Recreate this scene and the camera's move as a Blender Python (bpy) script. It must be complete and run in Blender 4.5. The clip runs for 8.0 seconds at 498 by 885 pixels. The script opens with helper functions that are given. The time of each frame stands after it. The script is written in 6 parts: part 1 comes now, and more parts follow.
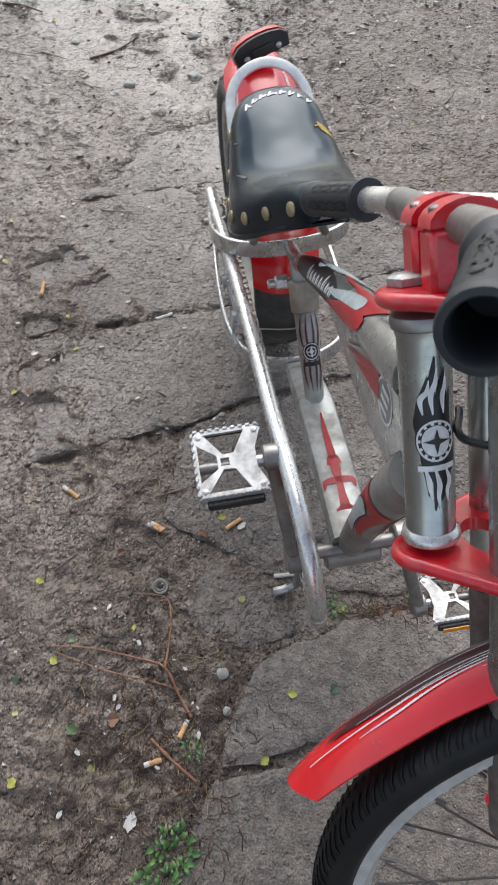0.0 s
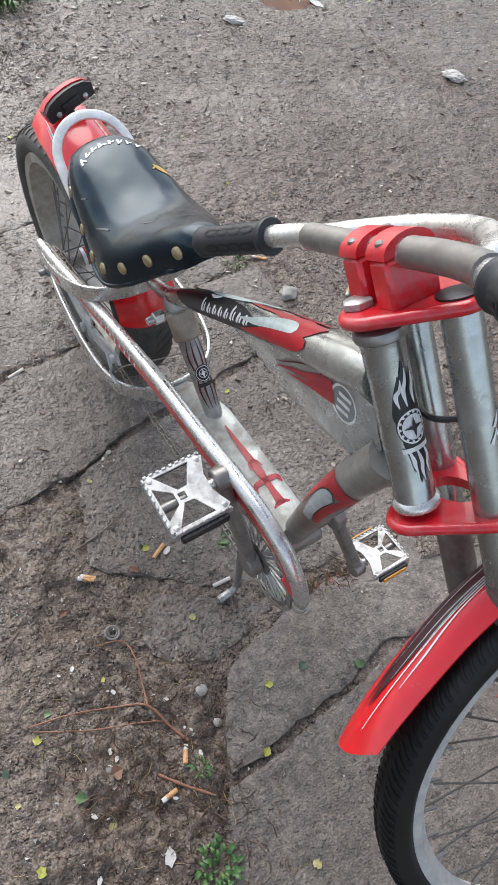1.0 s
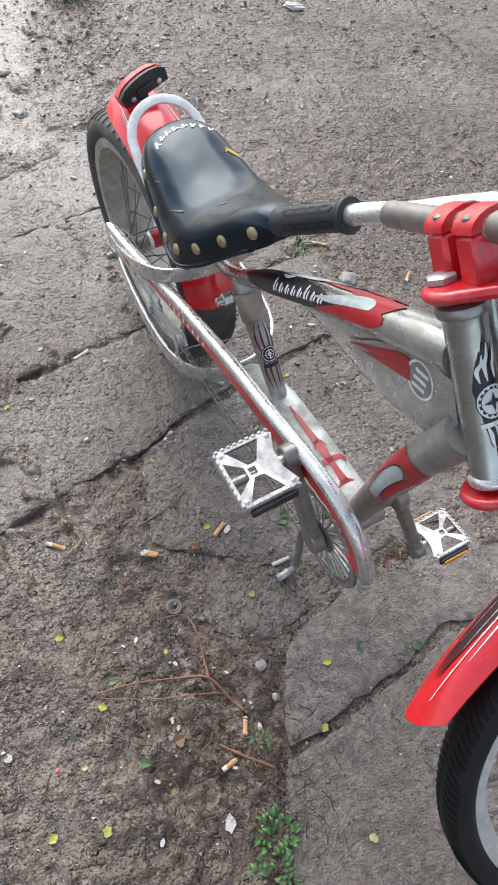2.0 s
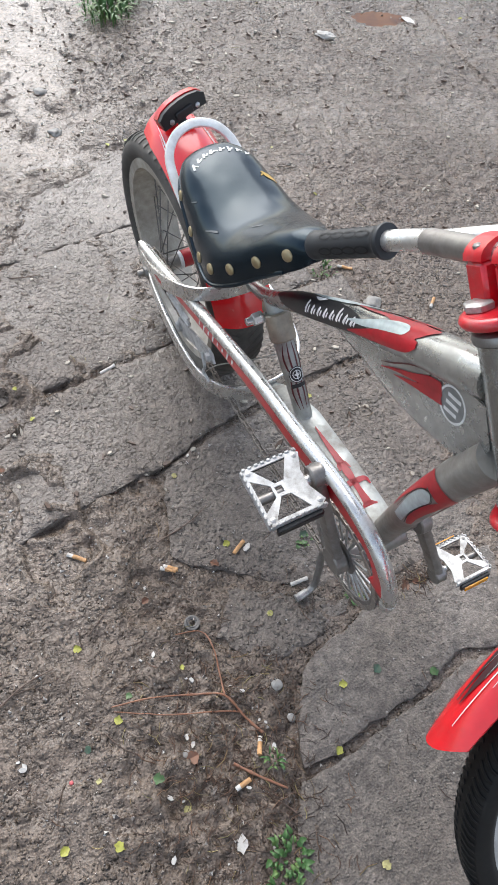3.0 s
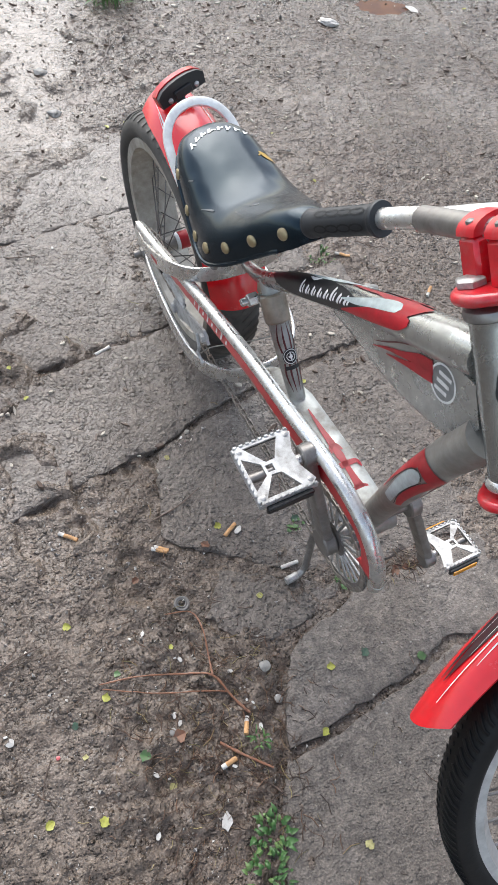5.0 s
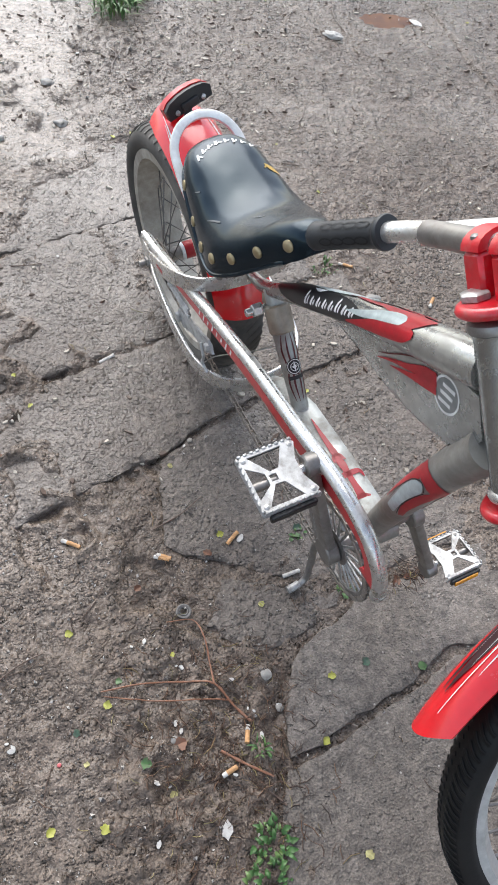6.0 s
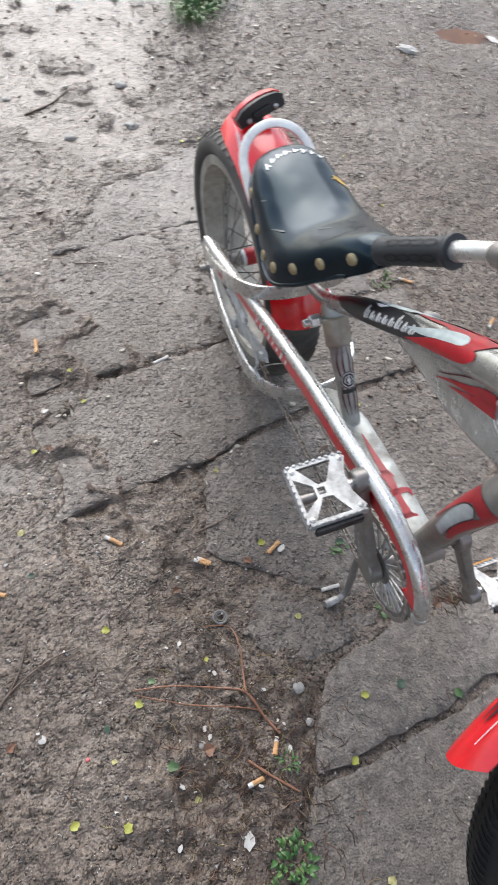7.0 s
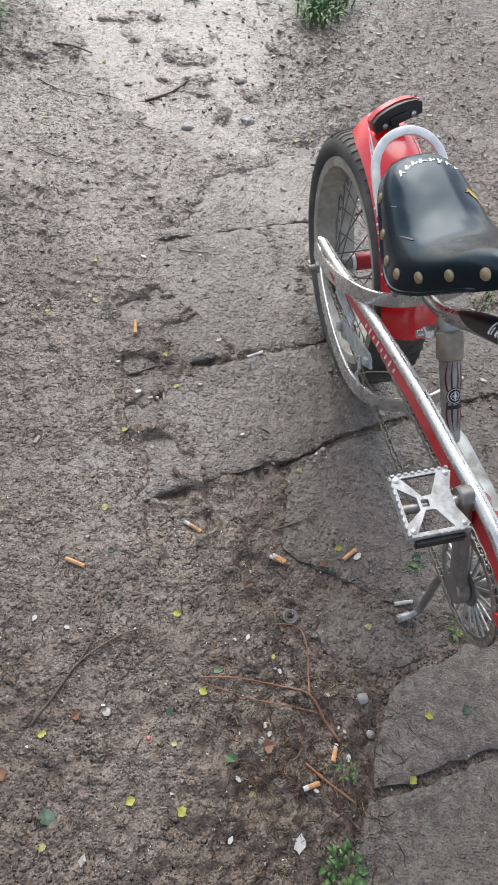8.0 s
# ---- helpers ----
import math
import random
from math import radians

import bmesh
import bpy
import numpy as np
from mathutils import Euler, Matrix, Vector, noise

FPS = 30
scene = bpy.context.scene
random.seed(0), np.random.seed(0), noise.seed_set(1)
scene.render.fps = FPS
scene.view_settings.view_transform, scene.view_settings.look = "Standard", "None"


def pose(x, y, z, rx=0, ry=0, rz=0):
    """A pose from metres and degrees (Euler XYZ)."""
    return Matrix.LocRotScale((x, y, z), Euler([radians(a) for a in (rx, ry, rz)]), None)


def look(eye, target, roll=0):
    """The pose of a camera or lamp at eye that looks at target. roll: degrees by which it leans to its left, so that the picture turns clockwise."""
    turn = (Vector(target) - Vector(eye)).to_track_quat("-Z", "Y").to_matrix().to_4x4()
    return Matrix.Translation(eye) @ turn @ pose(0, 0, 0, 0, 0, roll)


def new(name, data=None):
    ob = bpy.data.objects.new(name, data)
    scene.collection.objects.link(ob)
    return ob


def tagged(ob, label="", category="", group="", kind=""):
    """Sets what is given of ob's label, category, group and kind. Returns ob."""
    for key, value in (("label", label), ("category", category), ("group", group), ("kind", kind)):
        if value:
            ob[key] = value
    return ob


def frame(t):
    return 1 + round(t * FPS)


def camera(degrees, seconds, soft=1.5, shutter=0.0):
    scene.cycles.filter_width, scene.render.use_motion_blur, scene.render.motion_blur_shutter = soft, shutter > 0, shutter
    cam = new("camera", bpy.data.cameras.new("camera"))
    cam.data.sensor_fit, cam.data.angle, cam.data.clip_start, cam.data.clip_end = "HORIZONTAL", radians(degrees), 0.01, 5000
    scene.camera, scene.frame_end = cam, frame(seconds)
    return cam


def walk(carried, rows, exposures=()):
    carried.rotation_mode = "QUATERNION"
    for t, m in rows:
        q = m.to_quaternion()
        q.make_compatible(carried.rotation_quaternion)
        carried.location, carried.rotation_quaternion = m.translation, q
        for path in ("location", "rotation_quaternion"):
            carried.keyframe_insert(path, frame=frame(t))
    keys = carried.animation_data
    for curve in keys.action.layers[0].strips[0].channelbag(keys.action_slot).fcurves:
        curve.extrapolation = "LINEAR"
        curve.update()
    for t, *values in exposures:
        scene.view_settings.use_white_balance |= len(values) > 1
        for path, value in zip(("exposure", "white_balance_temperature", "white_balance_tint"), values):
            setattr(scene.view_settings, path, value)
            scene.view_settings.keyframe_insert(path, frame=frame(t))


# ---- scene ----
from mathutils import geometry

cam = camera(38.0, 8.0, soft=0.9, shutter=0.25)
PATH = [
    (0, (0.128, -0.41, 1.052), (0.094, 0.687, -0.62), 5.3),
    (0.3, (0.094, -0.384, 1.061), (0.201, 0.731, -0.596), 7.1),
    (0.5, (0.058, -0.377, 1.068), (0.29, 0.697, -0.603), 8.6),
    (0.8, (-0.001, -0.401, 1.094), (0.415, 0.635, -0.566), 10.6),
    (1, (-0.028, -0.41, 1.106), (0.469, 0.639, -0.522), 11.3),
    (1.5, (-0.073, -0.432, 1.118), (0.486, 0.571, -0.519), 13.6),
    (2, (-0.065, -0.425, 1.108), (0.316, 0.635, -0.545), 7.8),
    (2.2, (-0.059, -0.426, 1.106), (0.301, 0.642, -0.547), 6.9),
    (3.3, (-0.091, -0.427, 1.114), (0.26, 0.694, -0.505), 8.8),
    (3.5, (-0.09, -0.426, 1.111), (0.257, 0.682, -0.518), 9.2),
    (4, (-0.09, -0.429, 1.11), (0.264, 0.681, -0.516), 9.1),
    (4.5, (-0.086, -0.438, 1.105), (0.282, 0.657, -0.528), 9.5),
    (5.8, (-0.079, -0.444, 1.104), (0.277, 0.651, -0.531), 10.3),
    (6, (-0.087, -0.444, 1.11), (0.278, 0.667, -0.512), 10.1),
    (6.5, (-0.083, -0.442, 1.113), (0.284, 0.685, -0.499), 9.9),
    (7, (-0.094, -0.439, 1.109), (0.153, 0.703, -0.514), 9.2),
    (7.1, (-0.113, -0.442, 1.112), (0.064, 0.707, -0.515), 9.8),
    (7.2, (-0.127, -0.443, 1.11), (-0.027, 0.714, -0.518), 8.9),
    (7.3, (-0.146, -0.447, 1.104), (-0.077, 0.718, -0.52), 10.1),
    (7.5, (-0.164, -0.451, 1.098), (-0.122, 0.707, -0.532), 10.3),
    (8, (-0.161, -0.445, 1.097), (-0.051, 0.707, -0.535), 10.9),
]
walk(cam, [(t, look(eye, target, roll)) for t, eye, target, roll in PATH], [(0, 0.66), (1.0, 0.92), (1.5, 1.02), (4.5, 1.04), (6.5, 1.03), (7.0, 0.98), (7.5, 0.84), (8.0, 0.82)])

# ---- light ----
world = bpy.data.worlds.new("overcast_sky")
scene.world = world
world.use_nodes = True
wn = world.node_tree
sky = wn.nodes.new("ShaderNodeTexSky")
sky.sky_type = "NISHITA"
sky.sun_disc = False
sky.sun_elevation, sky.sun_rotation = radians(45), radians(-10)
sky.air_density, sky.dust_density, sky.ozone_density = 1.0, 2.0, 1.5
soften = wn.nodes.new("ShaderNodeHueSaturation")
soften.inputs["Saturation"].default_value = 0.62
wn.links.new(sky.outputs["Color"], soften.inputs["Color"])
backg = wn.nodes["Background"]
wn.links.new(soften.outputs["Color"], backg.inputs["Color"])
backg.inputs["Strength"].default_value = 0.15
sun_data = bpy.data.lights.new("sun", "SUN")
sun_data.energy, sun_data.angle, sun_data.color = 1.45, radians(58), (1.0, 0.995, 0.985)
sun = new("sun", sun_data)
sun.matrix_world = look((0, 0, 0), (0.12, -0.70, -0.70))
scene.view_settings.exposure = 0.0


# ---- materials ----
def node_mat(name):
    m = bpy.data.materials.new(name)
    m.use_nodes = True
    return m, m.node_tree, m.node_tree.nodes["Principled BSDF"]


def texture(nt, scale, detail=6.0, rough=0.6, kind="ShaderNodeTexNoise"):
    co = nt.nodes.new("ShaderNodeTexCoord")
    t = nt.nodes.new(kind)
    t.inputs["Scale"].default_value = scale
    if kind == "ShaderNodeTexNoise":
        t.inputs["Detail"].default_value, t.inputs["Roughness"].default_value = detail, rough
    nt.links.new(co.outputs["Object"], t.inputs["Vector"])
    return t


def ramp(nt, src, stops):
    r = nt.nodes.new("ShaderNodeValToRGB")
    e = r.color_ramp.elements
    while len(e) < len(stops):
        e.new(0.5)
    for k, (p, c) in zip(e, stops):
        k.position = p
        k.color = (*c, 1) if len(c) == 3 else (c[0],) * 3 + (1,)
    nt.links.new(src, r.inputs["Fac"])
    return r


def mixed(nt, fac, a, b, mode="MIX"):
    m = nt.nodes.new("ShaderNodeMix")
    m.data_type, m.blend_type = "RGBA", mode
    for key, v in ((0, fac), (6, a), (7, b)):
        if hasattr(v, "is_linked") or hasattr(v, "links"):
            nt.links.new(v, m.inputs[key])
        elif key == 0:
            m.inputs[0].default_value = v
        else:
            m.inputs[key].default_value = (*v, 1)
    return m.outputs[2]


def bump(nt, bsdf, src, strength, dist, below=None):
    b = nt.nodes.new("ShaderNodeBump")
    b.inputs["Strength"].default_value, b.inputs["Distance"].default_value = strength, dist
    nt.links.new(src, b.inputs["Height"])
    if below is not None:
        nt.links.new(below.outputs["Normal"], b.inputs["Normal"])
    nt.links.new(b.outputs["Normal"], bsdf.inputs["Normal"])
    return b


def surface(name, base, rough=0.5, metal=0.0, dirt=(0.12, 0.095, 0.075), dirt_amount=0.35, grain=60.0, coat=0.0, bumps=0.15, spots=9.0, var=0.18):
    """A worn surface: its own colour with slight variation, dried mud and grime in patches, fine relief."""
    m, nt, b = node_mat(name)
    fine, big = texture(nt, grain), texture(nt, spots, 8, 0.7)
    lo, hi = [max(0, c * (1 - var)) for c in base], [min(1, c * (1 + var)) for c in base]
    col = ramp(nt, fine.outputs["Fac"], [(0.3, lo), (0.7, hi)]).outputs["Color"]
    mask = ramp(nt, big.outputs["Fac"], [(0.62 - 0.32 * dirt_amount, (0,)), (0.86 - 0.2 * dirt_amount, (1,))]).outputs["Color"]
    half = nt.nodes.new("ShaderNodeMath")
    half.operation = "MULTIPLY"
    half.inputs[1].default_value = min(1.0, dirt_amount * 1.6)
    nt.links.new(mask, half.inputs[0])
    nt.links.new(mixed(nt, half.outputs[0], col, dirt), b.inputs["Base Color"])
    rr = nt.nodes.new("ShaderNodeMapRange")
    rr.inputs["To Min"].default_value, rr.inputs["To Max"].default_value = rough, min(1, rough + 0.45)
    nt.links.new(half.outputs[0], rr.inputs["Value"])
    nt.links.new(rr.outputs["Result"], b.inputs["Roughness"])
    if metal:
        mm = nt.nodes.new("ShaderNodeMapRange")
        mm.inputs["To Min"].default_value, mm.inputs["To Max"].default_value = metal, metal * 0.3
        nt.links.new(half.outputs[0], mm.inputs["Value"])
        nt.links.new(mm.outputs["Result"], b.inputs["Metallic"])
    b.inputs["Coat Weight"].default_value = coat
    b.inputs["Coat Roughness"].default_value = 0.07
    bump(nt, b, fine.outputs["Fac"], bumps, 0.001)
    return m


def soil(name, dark, mid, pale, rough_lo, rough_hi, relief=1.0, crumbs=1.0, speck=1.0):
    """Wet earth or concrete: broad stains, clods, crumbs and grit; soaked places are smoother and glossier."""
    m, nt, b = node_mat(name)
    broad, clod, crumb, grit = texture(nt, 3.2, 4, 0.55), texture(nt, 36, 3, 0.5), texture(nt, 105, 1.5, 0.45), texture(nt, 330, 2, 0.5)
    cells = texture(nt, 105, kind="ShaderNodeTexVoronoi")
    fines = texture(nt, 250, kind="ShaderNodeTexVoronoi")
    patch = ramp(nt, texture(nt, 8, 3, 0.55).outputs["Fac"], [(0.36, (0.25,)), (0.58, (1.0,))]).outputs["Color"]
    peb = texture(nt, 170, kind="ShaderNodeTexVoronoi")
    c1 = ramp(nt, broad.outputs["Fac"], [(0.32, dark), (0.52, mid), (0.72, pale)]).outputs["Color"]
    # relief shading in the colour: bump hollows darker, bump tops lighter
    c2 = ramp(nt, clod.outputs["Fac"], [(0.3, (0.72,)), (0.5, (1.0,)), (0.68, (1.18,))]).outputs["Color"]
    c3 = ramp(nt, grit.outputs["Fac"], [(0.3, (0.62,)), (0.5, (1.0,)), (0.7, (1.5,))]).outputs["Color"]
    c4 = ramp(nt, crumb.outputs["Fac"], [(0.32, (0.78,)), (0.5, (1.0,)), (0.68, (1.2,))]).outputs["Color"]
    col = mixed(nt, 1.0, mixed(nt, speck, mixed(nt, 1.0, c1, c2, "MULTIPLY"), c3, "MULTIPLY"), c4, "MULTIPLY")
    pick = ramp(nt, peb.outputs["Color"], [(0.90, (0,)), (0.93, (1,))]).outputs["Color"]
    near = ramp(nt, peb.outputs["Distance"], [(0.26, (1,)), (0.34, (0,))]).outputs["Color"]
    both = mixed(nt, 1.0, pick, near, "MULTIPLY")
    dark_earth = nt.nodes.new("ShaderNodeAttribute")
    dark_earth.attribute_name = "dark_earth"
    col = mixed(nt, dark_earth.outputs["Fac"], col, mixed(nt, 1.0, mixed(nt, 1.0, (0.125, 0.095, 0.073), c4, "MULTIPLY"), c3, "MULTIPLY"))
    nt.links.new(mixed(nt, both, col, (0.3, 0.28, 0.25)), b.inputs["Base Color"])
    wet = nt.nodes.new("ShaderNodeAttribute")
    wet.attribute_name = "wetness"
    rr = nt.nodes.new("ShaderNodeMapRange")
    rr.inputs["From Min"].default_value, rr.inputs["From Max"].default_value = 0.38, 0.62
    rr.inputs["To Min"].default_value, rr.inputs["To Max"].default_value = rough_lo, rough_hi
    nt.links.new(clod.outputs["Fac"], rr.inputs["Value"])
    dry = nt.nodes.new("ShaderNodeMix")
    nt.links.new(wet.outputs["Fac"], dry.inputs[0])
    nt.links.new(rr.outputs["Result"], dry.inputs[2])
    dry.inputs[3].default_value = 0.13
    nt.links.new(dry.outputs[0], b.inputs["Roughness"])
    shine = nt.nodes.new("ShaderNodeMapRange")
    shine.inputs["To Min"].default_value, shine.inputs["To Max"].default_value = 0.37, 0.52
    nt.links.new(wet.outputs["Fac"], shine.inputs["Value"])
    nt.links.new(shine.outputs["Result"], b.inputs["Specular IOR Level"])
    calm = nt.nodes.new("ShaderNodeMapRange")
    calm.inputs["To Min"].default_value, calm.inputs["To Max"].default_value = 1.0, 0.38
    nt.links.new(wet.outputs["Fac"], calm.inputs["Value"])
    one = bump(nt, b, clod.outputs["Fac"], 1.0, 0.006 * relief)
    heaps = []
    for cell, share in ((cells, 0.40), (fines, 0.45)):
        dome = ramp(nt, cell.outputs["Distance"], [(0.0, (1.0,)), (0.22, (0.8,)), (0.42, (0.25,)), (0.55, (0.0,))]).outputs["Color"]
        some = ramp(nt, cell.outputs["Color"], [(share, (0.0,)), (share + 0.3, (1.0,))]).outputs["Color"]
        heaps.append(mixed(nt, 1.0, mixed(nt, 1.0, dome, some, "MULTIPLY"), patch, "MULTIPLY"))
    lumpy = mixed(nt, 0.35, heaps[0], crumb.outputs["Fac"])
    fine_two = bump(nt, b, heaps[1], 1.0, 0.0030 * relief * crumbs, one)
    two = bump(nt, b, lumpy, 1.0, 0.0052 * relief * crumbs, fine_two)
    three = bump(nt, b, grit.outputs["Fac"], 0.8, 0.0019, two)
    for k in (one, fine_two, two, three):
        nt.links.new(calm.outputs["Result"], k.inputs["Strength"])
    return m


def plain(name, base, rough=0.5, metal=0.0, trans=0.0):
    m, nt, b = node_mat(name)
    t = texture(nt, 90)
    col = ramp(nt, t.outputs["Fac"], [(0.3, [c * 0.8 for c in base]), (0.7, [min(1, c * 1.15) for c in base])])
    nt.links.new(col.outputs["Color"], b.inputs["Base Color"])
    b.inputs["Roughness"].default_value, b.inputs["Metallic"].default_value = rough, metal
    b.inputs["Transmission Weight"].default_value = trans
    return m


MUD = soil("wet_mud", (0.096, 0.072, 0.054), (0.131, 0.102, 0.079), (0.170, 0.138, 0.111), 0.20, 0.44, 1.8, 1.05)
CONCRETE = soil("worn_concrete", (0.111, 0.091, 0.075), (0.143, 0.120, 0.100), (0.178, 0.153, 0.131), 0.28, 0.52, 1.2, 1.0, 0.6)
CLEAN_CONCRETE = soil("bare_concrete", (0.108, 0.090, 0.074), (0.138, 0.117, 0.098), (0.174, 0.151, 0.129), 0.36, 0.60, 0.7, 0.75, 0.7)
RED = surface("red_paint", (0.70, 0.010, 0.016), 0.24, 0.0, dirt_amount=0.16, coat=0.7, bumps=0.04, var=0.06)
RED_WORN = surface("scuffed_red_paint", (0.58, 0.008, 0.018), 0.30, 0.0, dirt=(0.34, 0.16, 0.14), dirt_amount=0.42, coat=0.5, bumps=0.2, spots=55)
CHROME = surface("dull_chrome", (0.70, 0.69, 0.66), 0.27, 0.85, dirt=(0.20, 0.17, 0.135), dirt_amount=0.45, bumps=0.08, spots=60)
SILVER = surface("silver_paint", (0.40, 0.40, 0.375), 0.26, 0.75, dirt=(0.17, 0.145, 0.115), dirt_amount=0.42, coat=0.2, bumps=0.06, spots=12)
MUDDY_SILVER = surface("muddy_silver_paint", (0.42, 0.43, 0.40), 0.40, 0.4, dirt=(0.19, 0.16, 0.12), dirt_amount=0.62, coat=0.1, bumps=0.1, spots=24)
MUDDY_GREY = surface("muddy_grey_paint", (0.30, 0.29, 0.265), 0.36, 0.45, dirt=(0.19, 0.165, 0.13), dirt_amount=0.5, coat=0.15, bumps=0.08, spots=10)
PEDAL_METAL = surface("scuffed_pedal_metal", (0.48, 0.48, 0.47), 0.40, 0.35, dirt=(0.17, 0.15, 0.12), dirt_amount=0.52, spots=75, bumps=0.1)
BRUSHED = surface("bare_tube_steel", (0.40, 0.42, 0.41), 0.24, 0.9, dirt=(0.2, 0.17, 0.13), dirt_amount=0.3, bumps=0.04, spots=14)
STEEL = surface("grey_steel", (0.3, 0.29, 0.275), 0.38, 0.8, dirt=(0.13, 0.1, 0.08), dirt_amount=0.5, spots=20)
ALLOY = surface("bare_aluminium", (0.5, 0.5, 0.49), 0.34, 0.8, dirt=(0.16, 0.14, 0.115), dirt_amount=0.58, spots=70)
YELLOWED = surface("yellowed_plastic", (0.30, 0.25, 0.18), 0.35, 0.0, dirt=(0.15, 0.12, 0.085), dirt_amount=0.5, coat=0.3, spots=40)
BRASS = surface("aged_brass", (0.42, 0.34, 0.2), 0.35, 0.7, dirt_amount=0.4, spots=60)
RIM = surface("dirty_rim", (0.55, 0.535, 0.50), 0.4, 0.15, dirt=(0.3, 0.265, 0.215), dirt_amount=0.35, spots=14)
RIM_MUD = surface("mud_dried_rim", (0.46, 0.43, 0.37), 0.6, 0.1, dirt=(0.22, 0.19, 0.15), dirt_amount=0.7, spots=12)
POLISHED = surface("bright_hoop_metal", (0.90, 0.87, 0.80), 0.35, 0.3, dirt=(0.4, 0.36, 0.3), dirt_amount=0.25, bumps=0.04, spots=40)
VINYL = surface("black_vinyl", (0.003, 0.009, 0.014), 0.19, 0.0, dirt=(0.02, 0.022, 0.024), dirt_amount=0.08, grain=140, bumps=0.10, spots=16)
DUSTY_RUBBER = surface("dusty_rubber", (0.040, 0.039, 0.036), 0.6, 0.0, dirt=(0.15, 0.138, 0.12), dirt_amount=0.62, grain=120, bumps=0.25, spots=14)
RUBBER = surface("black_rubber", (0.006, 0.0065, 0.007), 0.5, 0.0, dirt=(0.07, 0.062, 0.052), dirt_amount=0.25, grain=120, bumps=0.25, spots=18)
RUBBER.node_tree.nodes["Principled BSDF"].inputs["Specular IOR Level"].default_value = 0.3
VINYL.node_tree.nodes["Principled BSDF"].inputs["Specular IOR Level"].default_value = 0.40
# blue of the reflected sky put into the seat's sheen
VINYL.node_tree.nodes["Principled BSDF"].inputs["Specular Tint"].default_value = (0.70, 0.88, 1.0, 1)
ZINC = surface("dull_zinc", (0.12, 0.12, 0.118), 0.45, 0.6, dirt_amount=0.5, spots=120)
GRIPMAT = surface("grip_rubber", (0.02, 0.023, 0.026), 0.5, 0.0, dirt=(0.06, 0.055, 0.05), dirt_amount=0.3, bumps=0.2)
BLACKP = plain("black_plastic", (0.012, 0.012, 0.013), 0.4)
WHITEINK = plain("white_print", (0.75, 0.75, 0.73), 0.45)
BLACKINK = plain("black_print", (0.012, 0.012, 0.013), 0.4)
REDINK = plain("red_print", (0.38, 0.008, 0.016), 0.35)
TEALINK = plain("grey_green_print", (0.50, 0.57, 0.56), 0.3, 0.3)
REDLENS = plain("red_reflector_lens", (0.55, 0.02, 0.02), 0.15)
AMBER = plain("amber_reflector_lens", (0.75, 0.3, 0.01), 0.2)
CHAINMAT = surface("rusty_chain", (0.36, 0.32, 0.28), 0.4, 0.7, dirt_amount=0.35, spots=90)
SPOKEMAT = surface("dull_spoke_steel", (0.16, 0.15, 0.14), 0.4, 0.8, dirt_amount=0.4, spots=70)


# ---- mesh helpers ----
def part(name, geo, material, parent=None, label="", sharp=38):
    """Links geometry (points, faces) as one mesh object, under a thing or a part."""
    me = bpy.data.meshes.new(name)
    me.from_pydata([tuple(p) for p in geo[0]], [], geo[1])
    me.validate()
    bm = bmesh.new()
    bm.from_mesh(me)
    bmesh.ops.recalc_face_normals(bm, faces=bm.faces)
    bm.to_mesh(me)
    bm.free()
    me.shade_smooth()
    me.set_sharp_from_angle(angle=radians(sharp))
    me.materials.append(material)
    ob = new(name, me)
    if parent is not None:
        ob.parent = parent
    if label:
        ob["label"] = label
    return ob


def joined(*geos):
    pts, faces = [], []
    for p, f in geos:
        k = len(pts)
        pts += [Vector(q) for q in p]
        faces += [tuple(i + k for i in g) for g in f]
    return pts, faces


def moved(geo, m):
    return [m @ Vector(p) for p in geo[0]], geo[1]


def spline(pts, n=8):
    """A smooth line through points of any dimension."""
    p = [np.array(q, float) for q in pts]
    p = [2 * p[0] - p[1]] + p + [2 * p[-1] - p[-2]]
    out = []
    for i in range(1, len(p) - 2):
        for k in range(n):
            t = k / n
            out.append(0.5 * (2 * p[i] + (p[i + 1] - p[i - 1]) * t + (2 * p[i - 1] - 5 * p[i] + 4 * p[i + 1] - p[i + 2]) * t * t + (3 * p[i] - p[i - 1] - 3 * p[i + 1] + p[i + 2]) * t ** 3))
    out.append(p[-2])
    return out


def sweep(pts, shape, closed=False, up=(0, 0, 1), caps=True):
    """Sweeps a cross-section along a line. shape: a list of (side, up) offsets, or a function of 0..1 that gives one."""
    pts = [Vector(p) for p in pts]
    n, verts, faces, ref = len(pts), [], [], Vector(up)
    for i, p in enumerate(pts):
        a, b = (pts[i - 1], pts[(i + 1) % n]) if closed else (pts[max(i - 1, 0)], pts[min(i + 1, n - 1)])
        d = (b - a).normalized()
        side = d.cross(ref)
        side = side.normalized() if side.length > 1e-6 else Vector((1, 0, 0))
        top = side.cross(d).normalized()
        ring = shape(i / max(1, n - 1)) if callable(shape) else shape
        verts += [p + side * x + top * y for x, y in ring]
    k = len(verts) // n
    for i in range(n if closed else n - 1):
        j = (i + 1) % n
        faces += [(i * k + q, i * k + (q + 1) % k, j * k + (q + 1) % k, j * k + q) for q in range(k)]
    if caps and not closed:
        faces += [tuple(range(k))[::-1], tuple((n - 1) * k + q for q in range(k))]
    return verts, faces


def round_section(rx, ry=None, n=14):
    ry = rx if ry is None else ry
    return [(rx * math.cos(2 * math.pi * q / n), ry * math.sin(2 * math.pi * q / n)) for q in range(n)]


